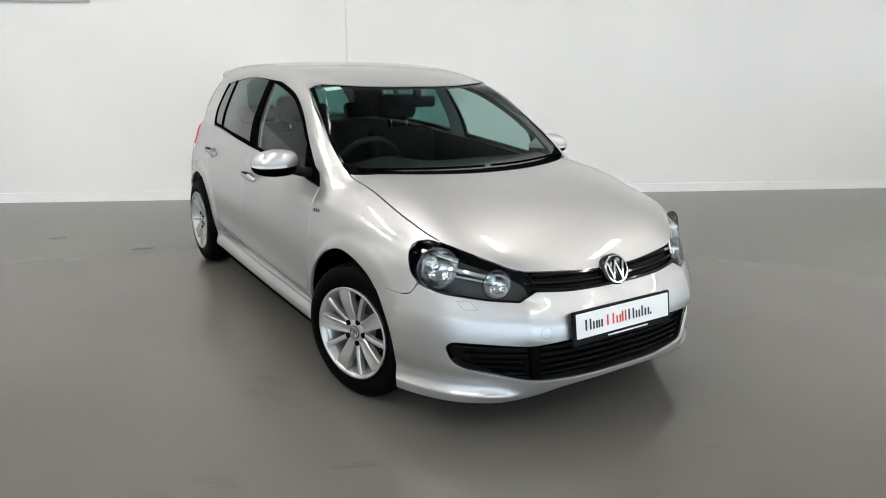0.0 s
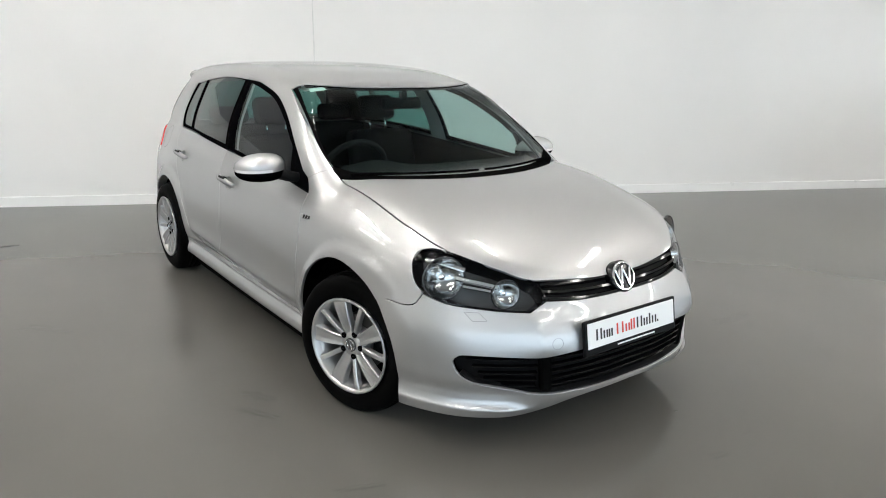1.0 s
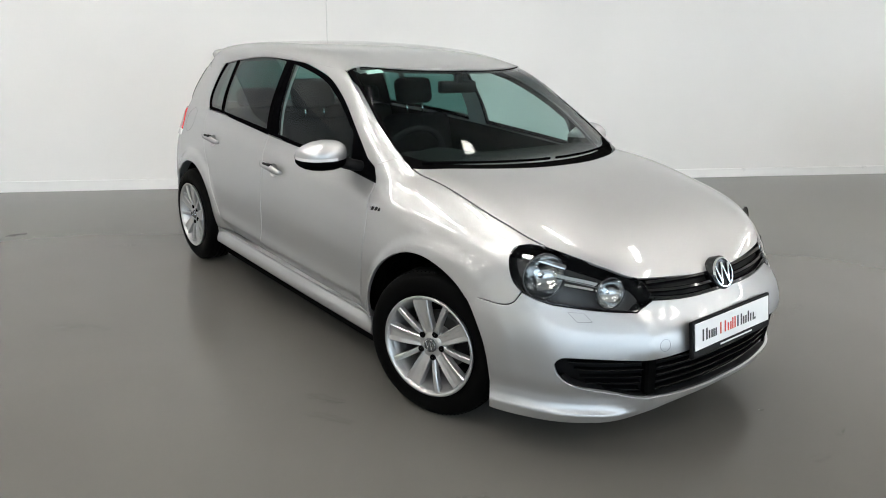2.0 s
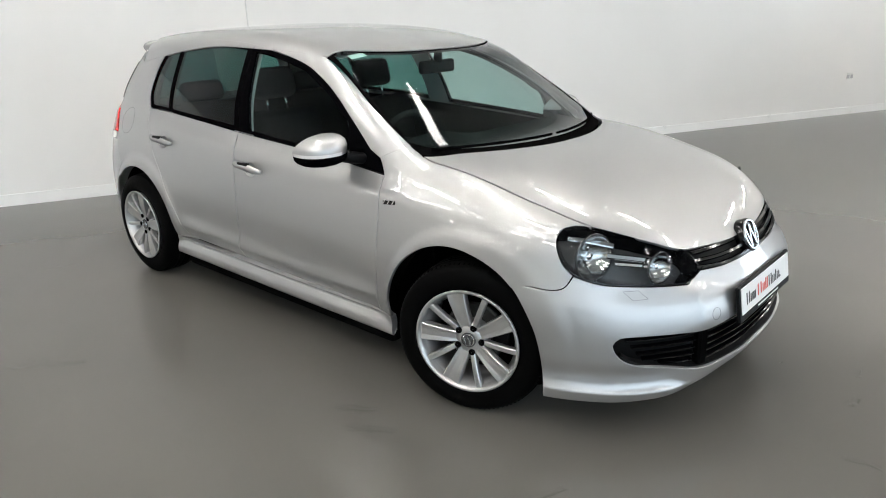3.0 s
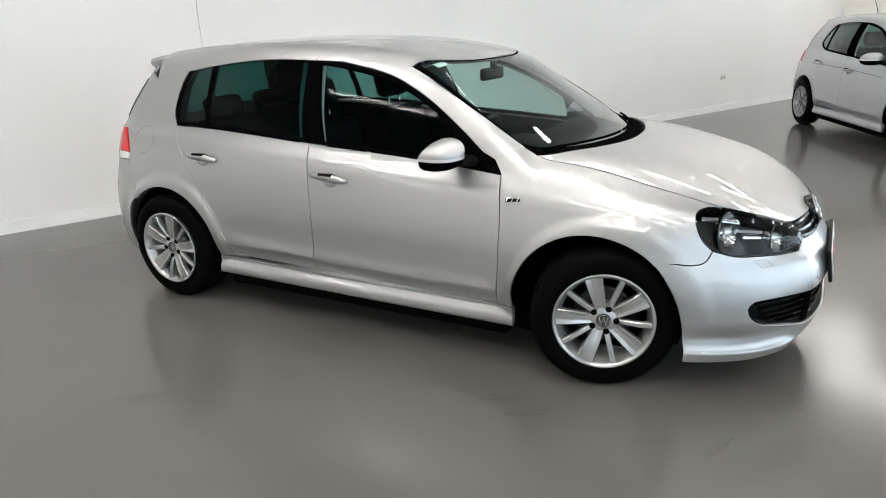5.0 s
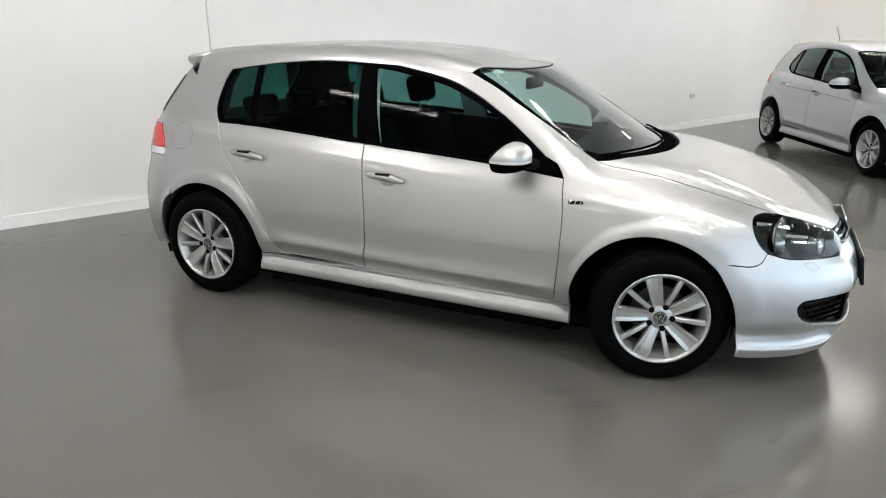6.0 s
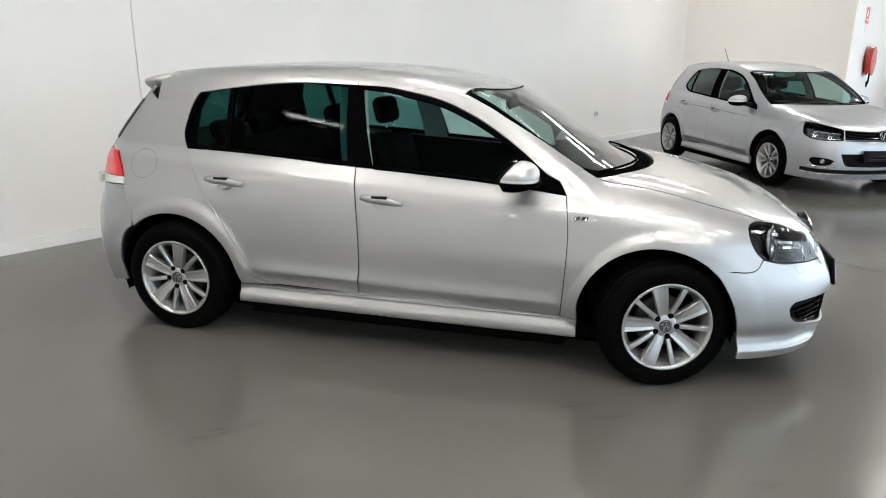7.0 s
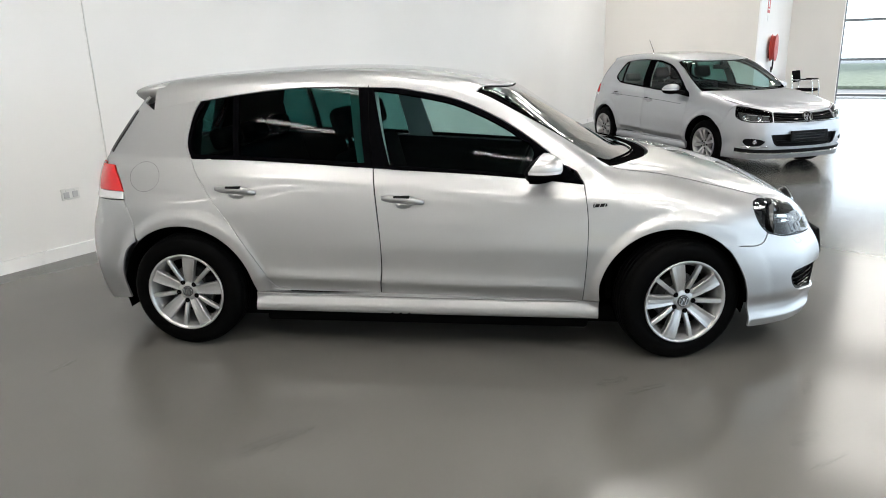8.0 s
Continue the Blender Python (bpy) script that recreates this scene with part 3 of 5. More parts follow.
def panel_mesh(name, plan, proj, material, form=None, off=0.0, gap=0.002, lip=0.012, holes=(), spacing=0.03, scale=1.0, mirrored=False):
    """A sheet cut from the body by a closed plan line, with openings and edges that roll inwards."""
    form = form or body_f
    stretch = 0.0165 if proj in ("front", "rear") else 1.0  # metres to one unit of u
    flat = lambda p: np.array(p, float) * (stretch, 1)  # noqa: E731
    roll = min(0.0022, lip * 0.4)
    loops = [inset(flat(plan), gap + roll)] + [inset(flat(h), -gap - roll) for h in holes]
    lo, hi = loops[0].min(0), loops[0].max(0)
    gx, gy = np.meshgrid(np.arange(lo[0], hi[0], spacing), np.arange(lo[1], hi[1], spacing * 0.9))
    gx[::2] += spacing / 2
    q = np.stack([gx.ravel(), gy.ravel()], 1)
    ok = inside(loops[0], q)
    for h in loops[1:]:
        ok &= ~inside(h, q)
    q = q[ok]
    for lp in loops:
        if len(q):
            q = q[~near(lp, q, spacing * 0.5)]
    pts, edges = [], []
    for lp in loops:
        n0 = len(pts)
        pts += [tuple(p) for p in lp]
        edges += [(n0 + i, n0 + (i + 1) % len(lp)) for i in range(len(lp))]
    pts += [tuple(p) for p in q]
    vco, _, tri, _, _, _ = delaunay_2d_cdt([Vector(p) for p in pts], edges, [], 0, 1e-6)
    vco = np.array([tuple(v) for v in vco])
    mid = np.array([vco[list(t)].mean(0) for t in tri])
    ok = inside(loops[0], mid)
    for h in loops[1:]:
        ok &= ~inside(h, mid)
    tri = [list(t) for t, k in zip(tri, ok) if k]
    pos, nor = lay(proj, vco[:, 0] / stretch, vco[:, 1], form)
    pos = pos + nor * off
    # the winding that faces outwards
    flip = 0.0
    for t in tri[:: max(1, len(tri) // 60)]:
        a, b, c = pos[t]
        flip += float(np.dot(np.cross(b - a, c - a), nor[t[0]]))
    if flip < 0:
        tri = [t[::-1] for t in tri]
    verts, normals, faces = [*pos], [*nor], [tuple(t) for t in tri]
    if lip:
        once = {}
        for t in tri:
            for i in range(3):
                e = (t[i], t[(i + 1) % 3])
                once[e] = 1
        rim = [e for e in once if (e[1], e[0]) not in once]
        out_dir = {}
        for a, b in rim:
            d = pos[b] - pos[a]
            for v in (a, b):
                s = np.cross(d, nor[v])
                out_dir[v] = out_dir.get(v, 0) + s / max(np.linalg.norm(s), 1e-9)
        ring = {}
        for v, s in out_dir.items():
            s = s / max(np.linalg.norm(s), 1e-9)
            r = roll
            ring[v] = len(verts)
            verts += [pos[v] + s * r * 0.7 - nor[v] * r * 0.35, pos[v] + s * r - nor[v] * r, pos[v] + s * r - nor[v] * lip]
            normals += [(s + nor[v]) / 1.4142, s, s]
        for a, b in rim:
            ra, rb = ring[a], ring[b]
            faces.append((b, a, ra, rb))
            for k in range(2):
                faces.append((rb + k, ra + k, ra + k + 1, rb + k + 1))
    verts, normals = fuller(verts) * scale, np.array(normals)
    if mirrored:
        verts, normals = verts * (1, -1, 1), normals * (1, -1, 1)
        faces = [f[::-1] for f in faces]
    me = bpy.data.meshes.new(name)
    me.from_pydata(verts.tolist(), [], faces)
    me.materials.append(material)
    me.shade_smooth()
    me.normals_split_custom_set_from_vertices(normals.tolist())
    me.update()
    return me


def on_side(x, y):
    """Plan point (x, z) of the side view that lies over plan point (x, y) from above."""
    p, _ = lay("top", np.array([x]), np.array([y]), body_f)
    return (x, float(p[0, 2]))


def on_nose(x, y):
    """Plan point (angle, z) of the front view that lies over plan point (x, y) from above."""
    p, _ = lay("top", np.array([x]), np.array([y]), body_f)
    return (math.degrees(math.atan2(-y, x - PROJ_AXIS)), float(p[0, 2]))


def on_front(points):
    """Plan points (angle, z) of the front view for plan points (x, z) of the side view."""
    p, _ = lay("side", np.array([q[0] for q in points]), np.array([q[1] for q in points]), body_f)
    return [(math.degrees(math.atan2(-q[1], q[0] - PROJ_AXIS)), float(q[2])) for q in p]


def arc_line(cx, cz, rx, rz, a0, a1, n=14):
    return [(cx + rx * math.cos(radians(a0 + (a1 - a0) * i / n)), cz + rz * math.sin(radians(a0 + (a1 - a0) * i / n))) for i in range(n + 1)]


def mirror_plan(points):
    return [(-u, v) for u, v in points][::-1]


# shut lines, in metres: x forward from the middle of the wheelbase, z up
BELT_FRONT = [(-.256, .968), (0, .953), (.291, .935), (.55, .913), (.803, .887)]
BELT_REAR = [(-1.264, 1.016), (-.93, 1.010), (-.6, .993), (-.256, .968)]
GAP_LINE = [(-.256, .968), (-.243, .843), (-.226, .675), (-.218, .55), (-.220, .424), (-.236, .307)]
FRONT_EDGE = [(.803, .887), (.816, .804), (.825, .70), (.824, .569), (.817, .427), (.808, .303)]
REAR_EDGE = [(-.735, .313), (-.795, .333), (-.833, .374), (-.885, .462), (-.933, .541), (-1.047, .705), (-1.157, .849), (-1.230, .955), (-1.264, 1.016)]
DOOR_FOOT = [(-.735, .313), (-.467, .311), (-.236, .307)]
DOOR_FOOT_F = [(-.236, .307), (.275, .303), (.808, .303)]
DLO_REAR = [(-1.264, 1.016), (-1.282, 1.066), (-1.284, 1.125), (-1.260, 1.248), (-1.214, 1.335)]
DLO_TOP = [(-1.214, 1.335), (-1.170, 1.372), (-1.01, 1.393), (-.74, 1.403), (-.45, 1.393), (-.27, 1.376), (-.10, 1.352), (.14, 1.304), (.31, 1.240), (.46, 1.160), (.60, 1.064), (.705, .979)]
DLO_FRONT = [(.705, .979), (.760, .934), (.803, .887)]
ARCH_F = (1.237, .33, .357, .350)
ARCH_R = (-1.310, .29, .395, .384)
ROOF_EDGE = -.56
LAMP_OUT = [(46.2, .640), (48.6, .672), (49.7, .718), (49.9, .755), (49.3, .785), (46.0, .797)]
LAMP_TOP = [(46.0, .797), (41.8, .791), (36.7, .768), (31.0, .742), (25.0, .706), (22.6, .680)]
LAMP_IN = [(22.6, .680), (21.4, .628), (25.0, .596)]
LAMP_FOOT = [(25.0, .596), (31.0, .601), (37.0, .610), (42.0, .618), (46.2, .640)]


def wheel_parts(wheel, scale, style, phase=32):
    """Tyre, rim, spokes, cap and brake of one wheel; its outer face looks along -y."""
    s = scale
    prof = [(.208, -.085), (.222, -.098), (.255, -.102), (.285, -.098), (.302, -.087), (.310, -.072), (.3155, -.05)]
    for g in (-.045, -.016, .016, .045):
        prof += [(.316, g - .005), (.309, g - .0035), (.309, g + .0035), (.316, g + .005)]
    prof += [(.3155, .05), (.310, .072), (.302, .088), (.285, .100), (.255, .104), (.222, .098), (.208, .085)]
    v, f = lathe([(r * s, h * s) for r, h in prof], 72)
    part("tyre", mesh_from("tyre", v, f, RUBBER, True), wheel)
    bm = bmesh.new()
    for side in (-1, 1):  # cross grooves at the tread's shoulders
        for i in range(96):
            a = 2 * math.pi * i / 96
            turn = Matrix.Rotation(-a, 4, "Y") @ Matrix.Translation((.3098 * s, side * .064 * s, 0))
            box_bm(.005 * s, .022 * s, .004 * s, turn=turn, bm=bm)
    tagged(part("tread_pattern", mesh_of("tread_pattern", bm, BLACK_MATT), wheel), kind="stuff")
    rim = [(.201, .09), (.199, .03), (.183, 0), (.181, -.060), (.196, -.086), (.208, -.098), (.2155, -.101), (.2165, -.107), (.213, -.1095), (.206, -.108), (.199, -.098), (.192, -.078)]
    v, f = lathe([(r * s, h * s) for r, h in rim], 72)
    part("rim", mesh_from("rim", v, f, ALLOY, True), wheel)
    v, f = lathe([(r * s, h * s) for r, h in [(.001, -.020), (.120, -.020), (.128, -.014), (.128, .0), (.001, .0)]], 48)
    part("brake_disc", mesh_from("brake_disc", v, f, STEEL), wheel)
    part("brake_caliper", mesh_of("brake_caliper", box_bm(.075 * s, .05 * s, .12 * s, (.115 * s, -.01 * s, .02 * s), .012 * s), BLACK), wheel)
    v, f = lathe([(r * s, h * s) for r, h in [(.001, .06), (.185, .06), (.185, .075)]], 40)
    part("wheel_back", mesh_from("wheel_back", v, f, BLACK_MATT), wheel)
    hub = [(.001, -.083), (.030, -.0845), (.040, -.083), (.058, -.079), (.070, -.069), (.074, -.045), (.07, -.02)]
    v, f = lathe([(r * s, h * s) for r, h in hub], 40)
    part("hub", mesh_from("hub", v, f, ALLOY, True), wheel)
    for i in range(10):
        wide = i % 2 == 0
        a = radians((36 * i if style == "main_car" else 72 * (i // 2) + (14 if wide else -14)) + phase)
        w0, w1 = ((.023, .038) if wide else (.0105, .0120)) if style == "main_car" else ((.015, .021) if wide else (.015, .021))
        verts, faces = [], []
        ring = 0
        for k in range(9):
            t = k / 8
            r = .045 + (.200 - .045) * t
            w = w0 + (w1 - w0) * t
            top = -.081 - .020 * math.sin(t * 1.75)
            low = top + (.030 if wide else .024)
            edge = .004
            sect = [(-w, low), (-w, top + edge), (-w + edge, top), (-w * .35, top + (.0035 if wide else 0)), (w * .35, top + (.0035 if wide else 0)), (w - edge, top), (w, top + edge), (w, low)]
            for q, h in sect:
                verts.append(((r * math.cos(a) - q * math.sin(a)) * s, h * s, (r * math.sin(a) + q * math.cos(a)) * s))
            if k:
                n0, n1 = (k - 1) * 8, k * 8
                for j in range(8):
                    faces.append((n0 + j, n0 + (j + 1) % 8, n1 + (j + 1) % 8, n1 + j))
        me = mesh_from("spoke", verts, faces, ALLOY)
        part("spoke", me, wheel)
    # raised black discs stand for the dark of the five bolt holes
    for i in range(5):
        a = radians(72 * i + phase + 36)
        c = (.054 * math.cos(a) * s, -.0865 * s, .054 * math.sin(a) * s)
        v, f = lathe([(r * s, h * s) for r, h in [(.001, -.001), (.0075, -.001), (.0105, .0005), (.0130, .0), (.0135, .006)]], 16)
        part("bolt_hole_shade", mesh_from("bolt_hole_shade", [Vector(q) + Vector(c) for q in v], f, BLACK_MATT), wheel)
    v, f = lathe([(r * s, h * s) for r, h in [(.001, -.0885), (.024, -.0885), (.0275, -.0895), (.0305, -.088), (.031, -.080)]], 32)
    cap = part("centre_cap", mesh_from("centre_cap", v, f, LAMP_DARK, True), wheel)
    emblem_shape("cap_emblem", cap, .026 * s, Matrix.Translation((0, -.0898 * s, 0)) @ Matrix.Rotation(math.pi / 2, 4, "X"), .0022 * s)


def emblem_shape(name, parent, r, m, thick):
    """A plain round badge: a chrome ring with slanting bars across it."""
    bm = bmesh.new()
    v, f = lathe([(r * .88, 0), (r * .90, thick), (r * .97, thick), (r, 0)], 40, "z")
    tmp = mesh_from("tmp", v, f, CHROME)
    bm.from_mesh(tmp)
    bpy.data.meshes.remove(tmp)
    for x, lean in ((-.54, 17), (-.20, -17), (.20, 17), (.54, -17)):
        box_bm(r * .15, r * (1.45 if abs(x) < .3 else 1.15), thick * 1.1, (r * x, -.04 * r, thick * .5), thick * .3, Matrix.Rotation(radians(lean), 4, "Z"), bm)
    return part(name, mesh_of(name, bm, CHROME), parent, m=m)


def bowl(name, parent, at, way, r, depth, material, scale, label=""):
    """A lamp reflector: a dished bowl with a bright bulb shield in it."""
    prof = [(r, 0), (r * .93, -depth * .25), (r * .75, -depth * .62), (r * .45, -depth * .9), (.001, -depth)]
    v, f = lathe([(q * scale, h * scale) for q, h in prof], 32, "z")
    m = look(Vector(at) * scale, (Vector(at) - Vector(way)) * scale)
    b = part(name, mesh_from(name, v, f, material, True), parent, label, m)
    v, f = lathe([(q * scale, h * scale) for q, h in [(r * 1.0, .0), (r * 1.05, .004), (r * 1.09, -.002)]], 36, "z")
    part("bezel", mesh_from("bezel", v, f, BEZEL, True), b)
    v, f = lathe([(q * scale, h * scale) for q, h in [(.001, -depth * .35), (r * .16, -depth * .38), (r * .2, -depth * .5), (r * .2, -depth * .95)]], 20, "z")
    part("bulb_shield", mesh_from("bulb_shield", v, f, CHROME, True), b)
    return b


def seat(parent, x, y, s, name="front_seat", width=.50):
    """A seat with cushion, backrest and headrest on two posts."""
    so = part(name, mesh_of(name, box_bm(.50 * s, width * s, .16 * s, (x * s, y * s, .42 * s), .05 * s, segments=3), FABRIC, True), parent)
    lean = Matrix.Rotation(radians(-14), 4, "Y")
    part("backrest", mesh_of("backrest", box_bm(.13 * s, (width - .02) * s, .62 * s, ((x - .31) * s, y * s, .72 * s), .05 * s, lean, segments=3), FABRIC, True), so)
    part("headrest", mesh_of("headrest", box_bm(.10 * s, .26 * s, .17 * s, ((x - .42) * s, y * s, 1.165 * s), .042 * s, lean, segments=3), FABRIC, True), so)
    for d in (-.06, .06):
        v, f = tube([Vector(((x - .385) * s, (y + d) * s, 1.0 * s)), Vector(((x - .41) * s, (y + d) * s, 1.12 * s))], .006 * s, 8)
        part("post", mesh_from("post", v, f, CHROME, True), so)
    return so


SILL_FACE = bent((.195, .806), (.205, .816), (.230, .820), (.246, .819), (.282, .806), (.294, .800), (.299, .806), (.33, .807))


def build_car(style, label, m, paint, scale):
    """A five-door hatchback, nose along +x, its right side along -y, standing on z = 0."""
    s = scale
    car = thing("car", label, "car", m)
    main_car = style == "main_car"

    def sheet(name, segs, proj, material, parent=car, label="", both=False, step_len=.015, **kw):
        plan = outline(segs, step_len if proj in ("side", "top") else .8)
        holes = [outline(h, step_len if proj in ("side", "top") else .8) for h in kw.pop("holes", ())]
        obs = []
        for mir in ((False, True) if both else (False,)):
            p = parent[int(mir)] if isinstance(parent, (list, tuple)) else parent
            obs.append(part(name, panel_mesh(name, plan, proj, material, holes=holes, scale=s, mirrored=mir, **kw), p, label))
        return obs if both else obs[0]

    # --- painted panels ---
    e = ROOF_EDGE
    roof_line = [on_side(x, e) for x in np.linspace(-1.50, .1, 28)]
    screen_line = [on_side(.1, e), (.262, 1.330), (.45, 1.242), (.671, 1.121), (.868, 1.0)]
    sheet("roof", [[(-1.50, e), (.12, e)], [(.12, e), (.262, -.555)], [(.262, -.555), (.36, -.40), (.42, -.22), (.437, 0), (.42, .22), (.36, .40), (.262, .555)],
                   [(.262, .555), (.12, -e)], [(.12, -e), (-1.50, -e)], [(-1.50, -e), (-1.535, -.3), (-1.55, 0), (-1.535, .3), (-1.50, e)]], "top", paint, gap=-.0012, lip=.008)
    rear_line = [on_side(-1.50, e), (-1.60, 1.300), (-1.70, 1.155), (-1.785, 1.042), (-1.765, .986)]
    tail_side = [(-1.765, .986), (-1.712, .981)], [(-1.712, .981), (-1.674, .914), (-1.632, .820)], [(-1.632, .820), (-1.636, .803)]
    r_arch = arc_line(*ARCH_R, 130, 4)
    sheet("side_frame", [roof_line, screen_line, [(.868, 1.0), (.765, .950)], [(.765, .950), (.705, .979)], DLO_TOP[::-1], DLO_REAR[::-1], REAR_EDGE[::-1],
                         [(-.735, .313), (-.905, .315)], [(-.905, .315), *[p for p in r_arch[::-1] if p[0] < -.925]], [r_arch[0], (-1.585, .66), (-1.609, .737), (-1.636, .803)],
                         tail_side[2][::-1], tail_side[1][::-1], tail_side[0][::-1], rear_line[::-1]], "side", paint, both=True, gap=-.0012, spacing=.018)
    doors_f = sheet("front_door", [BELT_FRONT, FRONT_EDGE, DOOR_FOOT_F[::-1], GAP_LINE[::-1]], "side", paint, both=True, gap=.0026, holes=[[arc_line(-.095, .804, .046, .030, 0, 360, 24)]])
    doors_r = sheet("rear_door", [BELT_REAR, GAP_LINE, DOOR_FOOT[::-1], REAR_EDGE], "side", paint, both=True, gap=.0026, spacing=.02, holes=[[arc_line(-.985, .848, .046, .030, 0, 360, 24)]])
    if main_car:
        wing_front = [(1.56, .588), (1.63, .584), (1.672, .598), (1.692, .640)]
        lamp_side = [(1.692, .640), (1.657, .674), (1.632, .718), (1.619, .757), (1.620, .786), (1.652, .797)]
    else:
        wing_front = [(1.54, .590), (1.57, .605), (1.588, .640)]
        lamp_side = [(1.588, .640), (1.604, .70), (1.618, .76), (1.640, .815)]
    bon = [(1.70, -.636), (1.62, -.657), (1.53, -.664), (1.40, -.667), (1.14, -.653), (.935, -.647)]
    f_arch = arc_line(*ARCH_F, 172, 44)
    fender = [[(.808, .303), (.89, .305)], [(.89, .305), *f_arch], [f_arch[-1], *wing_front], lamp_side,
              [lamp_side[-1], on_side(1.70, -.636)], [on_side(*q) for q in spline(bon, .03)], [on_side(.935, -.647), (.868, 1.0)], [(.868, 1.0), (.765, .950)], [(.765, .950), (.803, .887)], FRONT_EDGE]
    fenders = sheet("front_wing", fender, "side", paint, both=True, gap=.0006, spacing=.018)

    if main_car:
        nose_edge = [(1.705, -.634), (1.783, -.583), (1.864, -.512), (1.937, -.42), (1.976, -.27), (1.999, -.11), (2.003, 0)]
    else:
        nose_edge = [(1.705, -.634), (1.80, -.590), (1.89, -.510), (1.955, -.42), (1.99, -.27), (2.008, -.11), (2.012, 0)]
    cowl_edge = [(1.203 - .45 * y * y - .45 * y ** 4, y) for y in (0, -.2, -.4, -.55, -.64)]
    sheet("bonnet", [[(x, -y) for x, y in nose_edge[:-1]] + nose_edge[::-1], [nose_edge[0], *bon[1:]], [bon[-1], *cowl_edge[::-1][1:], *[(x, -y) for x, y in cowl_edge[1:-1]], (bon[-1][0], -bon[-1][1])],
                     [(x, -y) for x, y in bon[::-1][:-1]] + [(nose_edge[0][0], -nose_edge[0][1])]], "top", paint, gap=.0008)

    def sill_form(x, y, z):
        a = np.abs(y)
        face = .010 * step(-1, .3, x) + SILL_FACE(z)
        skirt = smax(smax(a - face, .207 - z, .014), z - .33, .01)
        return smin(body_f(x, y, z), skirt, .008)
    sheet("sill", [[(-.925, .200), (.889, .206)], [(.889, .206), (.888, .300)], [(.888, .300), (.275, .301), (-.461, .306), (-.915, .310)], [(-.915, .310), (-.925, .200)]], "side", paint, form=sill_form, both=True, spacing=.009, lip=.03)

    # --- front bumper and its openings ---
    if main_car:
        arch_edge = [(52.2, .172), (52.4, .27), (54.0, .41), (57.2, .53), (59.8, .592)]
        brow = [(59.8, .592), (54.5, .587), (50.6, .584), (48.4, .598), (46.8, .638)]
        lamp_segs = [LAMP_OUT, LAMP_TOP, LAMP_IN, LAMP_FOOT]
        sill_lamp = [(46.8, .638), (42.0, .614), (37.0, .606), (31.0, .597), (25.0, .592)]
        grille_top = [(22.6, .692), (15.2, .689), (7.0, .684), (0, .683)]
        grille_foot = [(21.4, .626), (14.0, .616), (7.0, .613), (0, .612)]
        mouth = [(39.8, .402), (38.6, .428), (34.0, .433), (28.0, .430), (22.5, .428), (12.0, .440), (0, .444)]
        mouth_low = [(39.8, .402), (39.2, .368), (37.3, .336), (34.0, .314), (28.9, .296), (22.3, .274), (11, .266), (0, .265)]
        lip_line = [(52.2, .168), (44.9, .168), (34.2, .172), (23.5, .185), (16.0, .220), (9.0, .236), (0, .240)]
        seg_r = [lip_line[::-1], arch_edge, brow, sill_lamp, [sill_lamp[-1], grille_foot[0]]]
        crown = [grille_foot + mirror_plan(grille_foot)[1:]]
        holes = []
    else:
        arch_edge = on_front([(1.575, .19), (1.592, .28), (1.594, .36), (1.575, .45), (1.535, .53), f_arch[-1]])
        brow = on_front([f_arch[-1], *wing_front])
        corner = on_front(lamp_side)
        bonnet_lip = [on_nose(*q) for q in nose_edge]
        us, zs = np.array([q[0] for q in bonnet_lip][::-1]), np.array([q[1] for q in bonnet_lip][::-1])

        def under(u, drop):
            return (u, float(np.interp(u, us, zs)) - drop)
        lamp_segs = [[(42.0, .648), (46.0, .700), under(46.5, .016)], [under(u, .016) for u in (46.5, 41, 35, 29, 24.2)], [under(24.2, .016), (24.2, .632)], [(24.2, .632), (31.0, .628), (37.0, .632), (42.0, .648)]]
        grille_top = [under(u, .016) for u in (23.2, 15, 7, 0)]
        grille_foot = [(23.2, .630), (14.0, .626), (7.0, .625), (0, .625)]
        mouth = [(24.5, .482), (12.0, .486), (0, .486)]
        mouth_low = [(24.5, .482), (23.0, .40), (21.0, .352), (17.0, .342), (9.0, .338), (0, .338)]
        lip_line = [arch_edge[0], (44.9, .186), (34.2, .182), (17.0, .190), (0, .192)]
        seg_r = [lip_line[::-1], arch_edge, brow, corner, [corner[-1], bonnet_lip[0]]]
        crown = [bonnet_lip + mirror_plan(bonnet_lip)[1:]]
        fog = [[(40.5, .390), (39.0, .432), (31.5, .428), (27.5, .402)], [(27.5, .402), (30.5, .352), (37.5, .346), (40.5, .390)]]
        band = [grille_top + mirror_plan(grille_top)[1:], [(-u, v) for u, v in (grille_top[0], grille_foot[0])], [(-u, v) for u, v in grille_foot] + grille_foot[::-1][1:], [grille_foot[0], grille_top[0]]]
        holes = [band, lamp_segs, [mirror_plan(g) for g in lamp_segs][::-1], fog, [mirror_plan(g) for g in fog][::-1]]
    seg_l = [mirror_plan(g) for g in seg_r[::-1]]
    mouth_loop = [mouth + mirror_plan(mouth)[1:], [(-u, v) for u, v in mouth_low] + mouth_low[::-1][1:]]
    bumper = sheet("front_bumper", seg_r + crown + seg_l, "front", paint, holes=[mouth_loop] + holes, gap=.0015, spacing=.018)

    back = sheet("lower_grille", mouth_loop, "front", BLACK, parent=bumper, off=-.045, gap=-.012, lip=0)

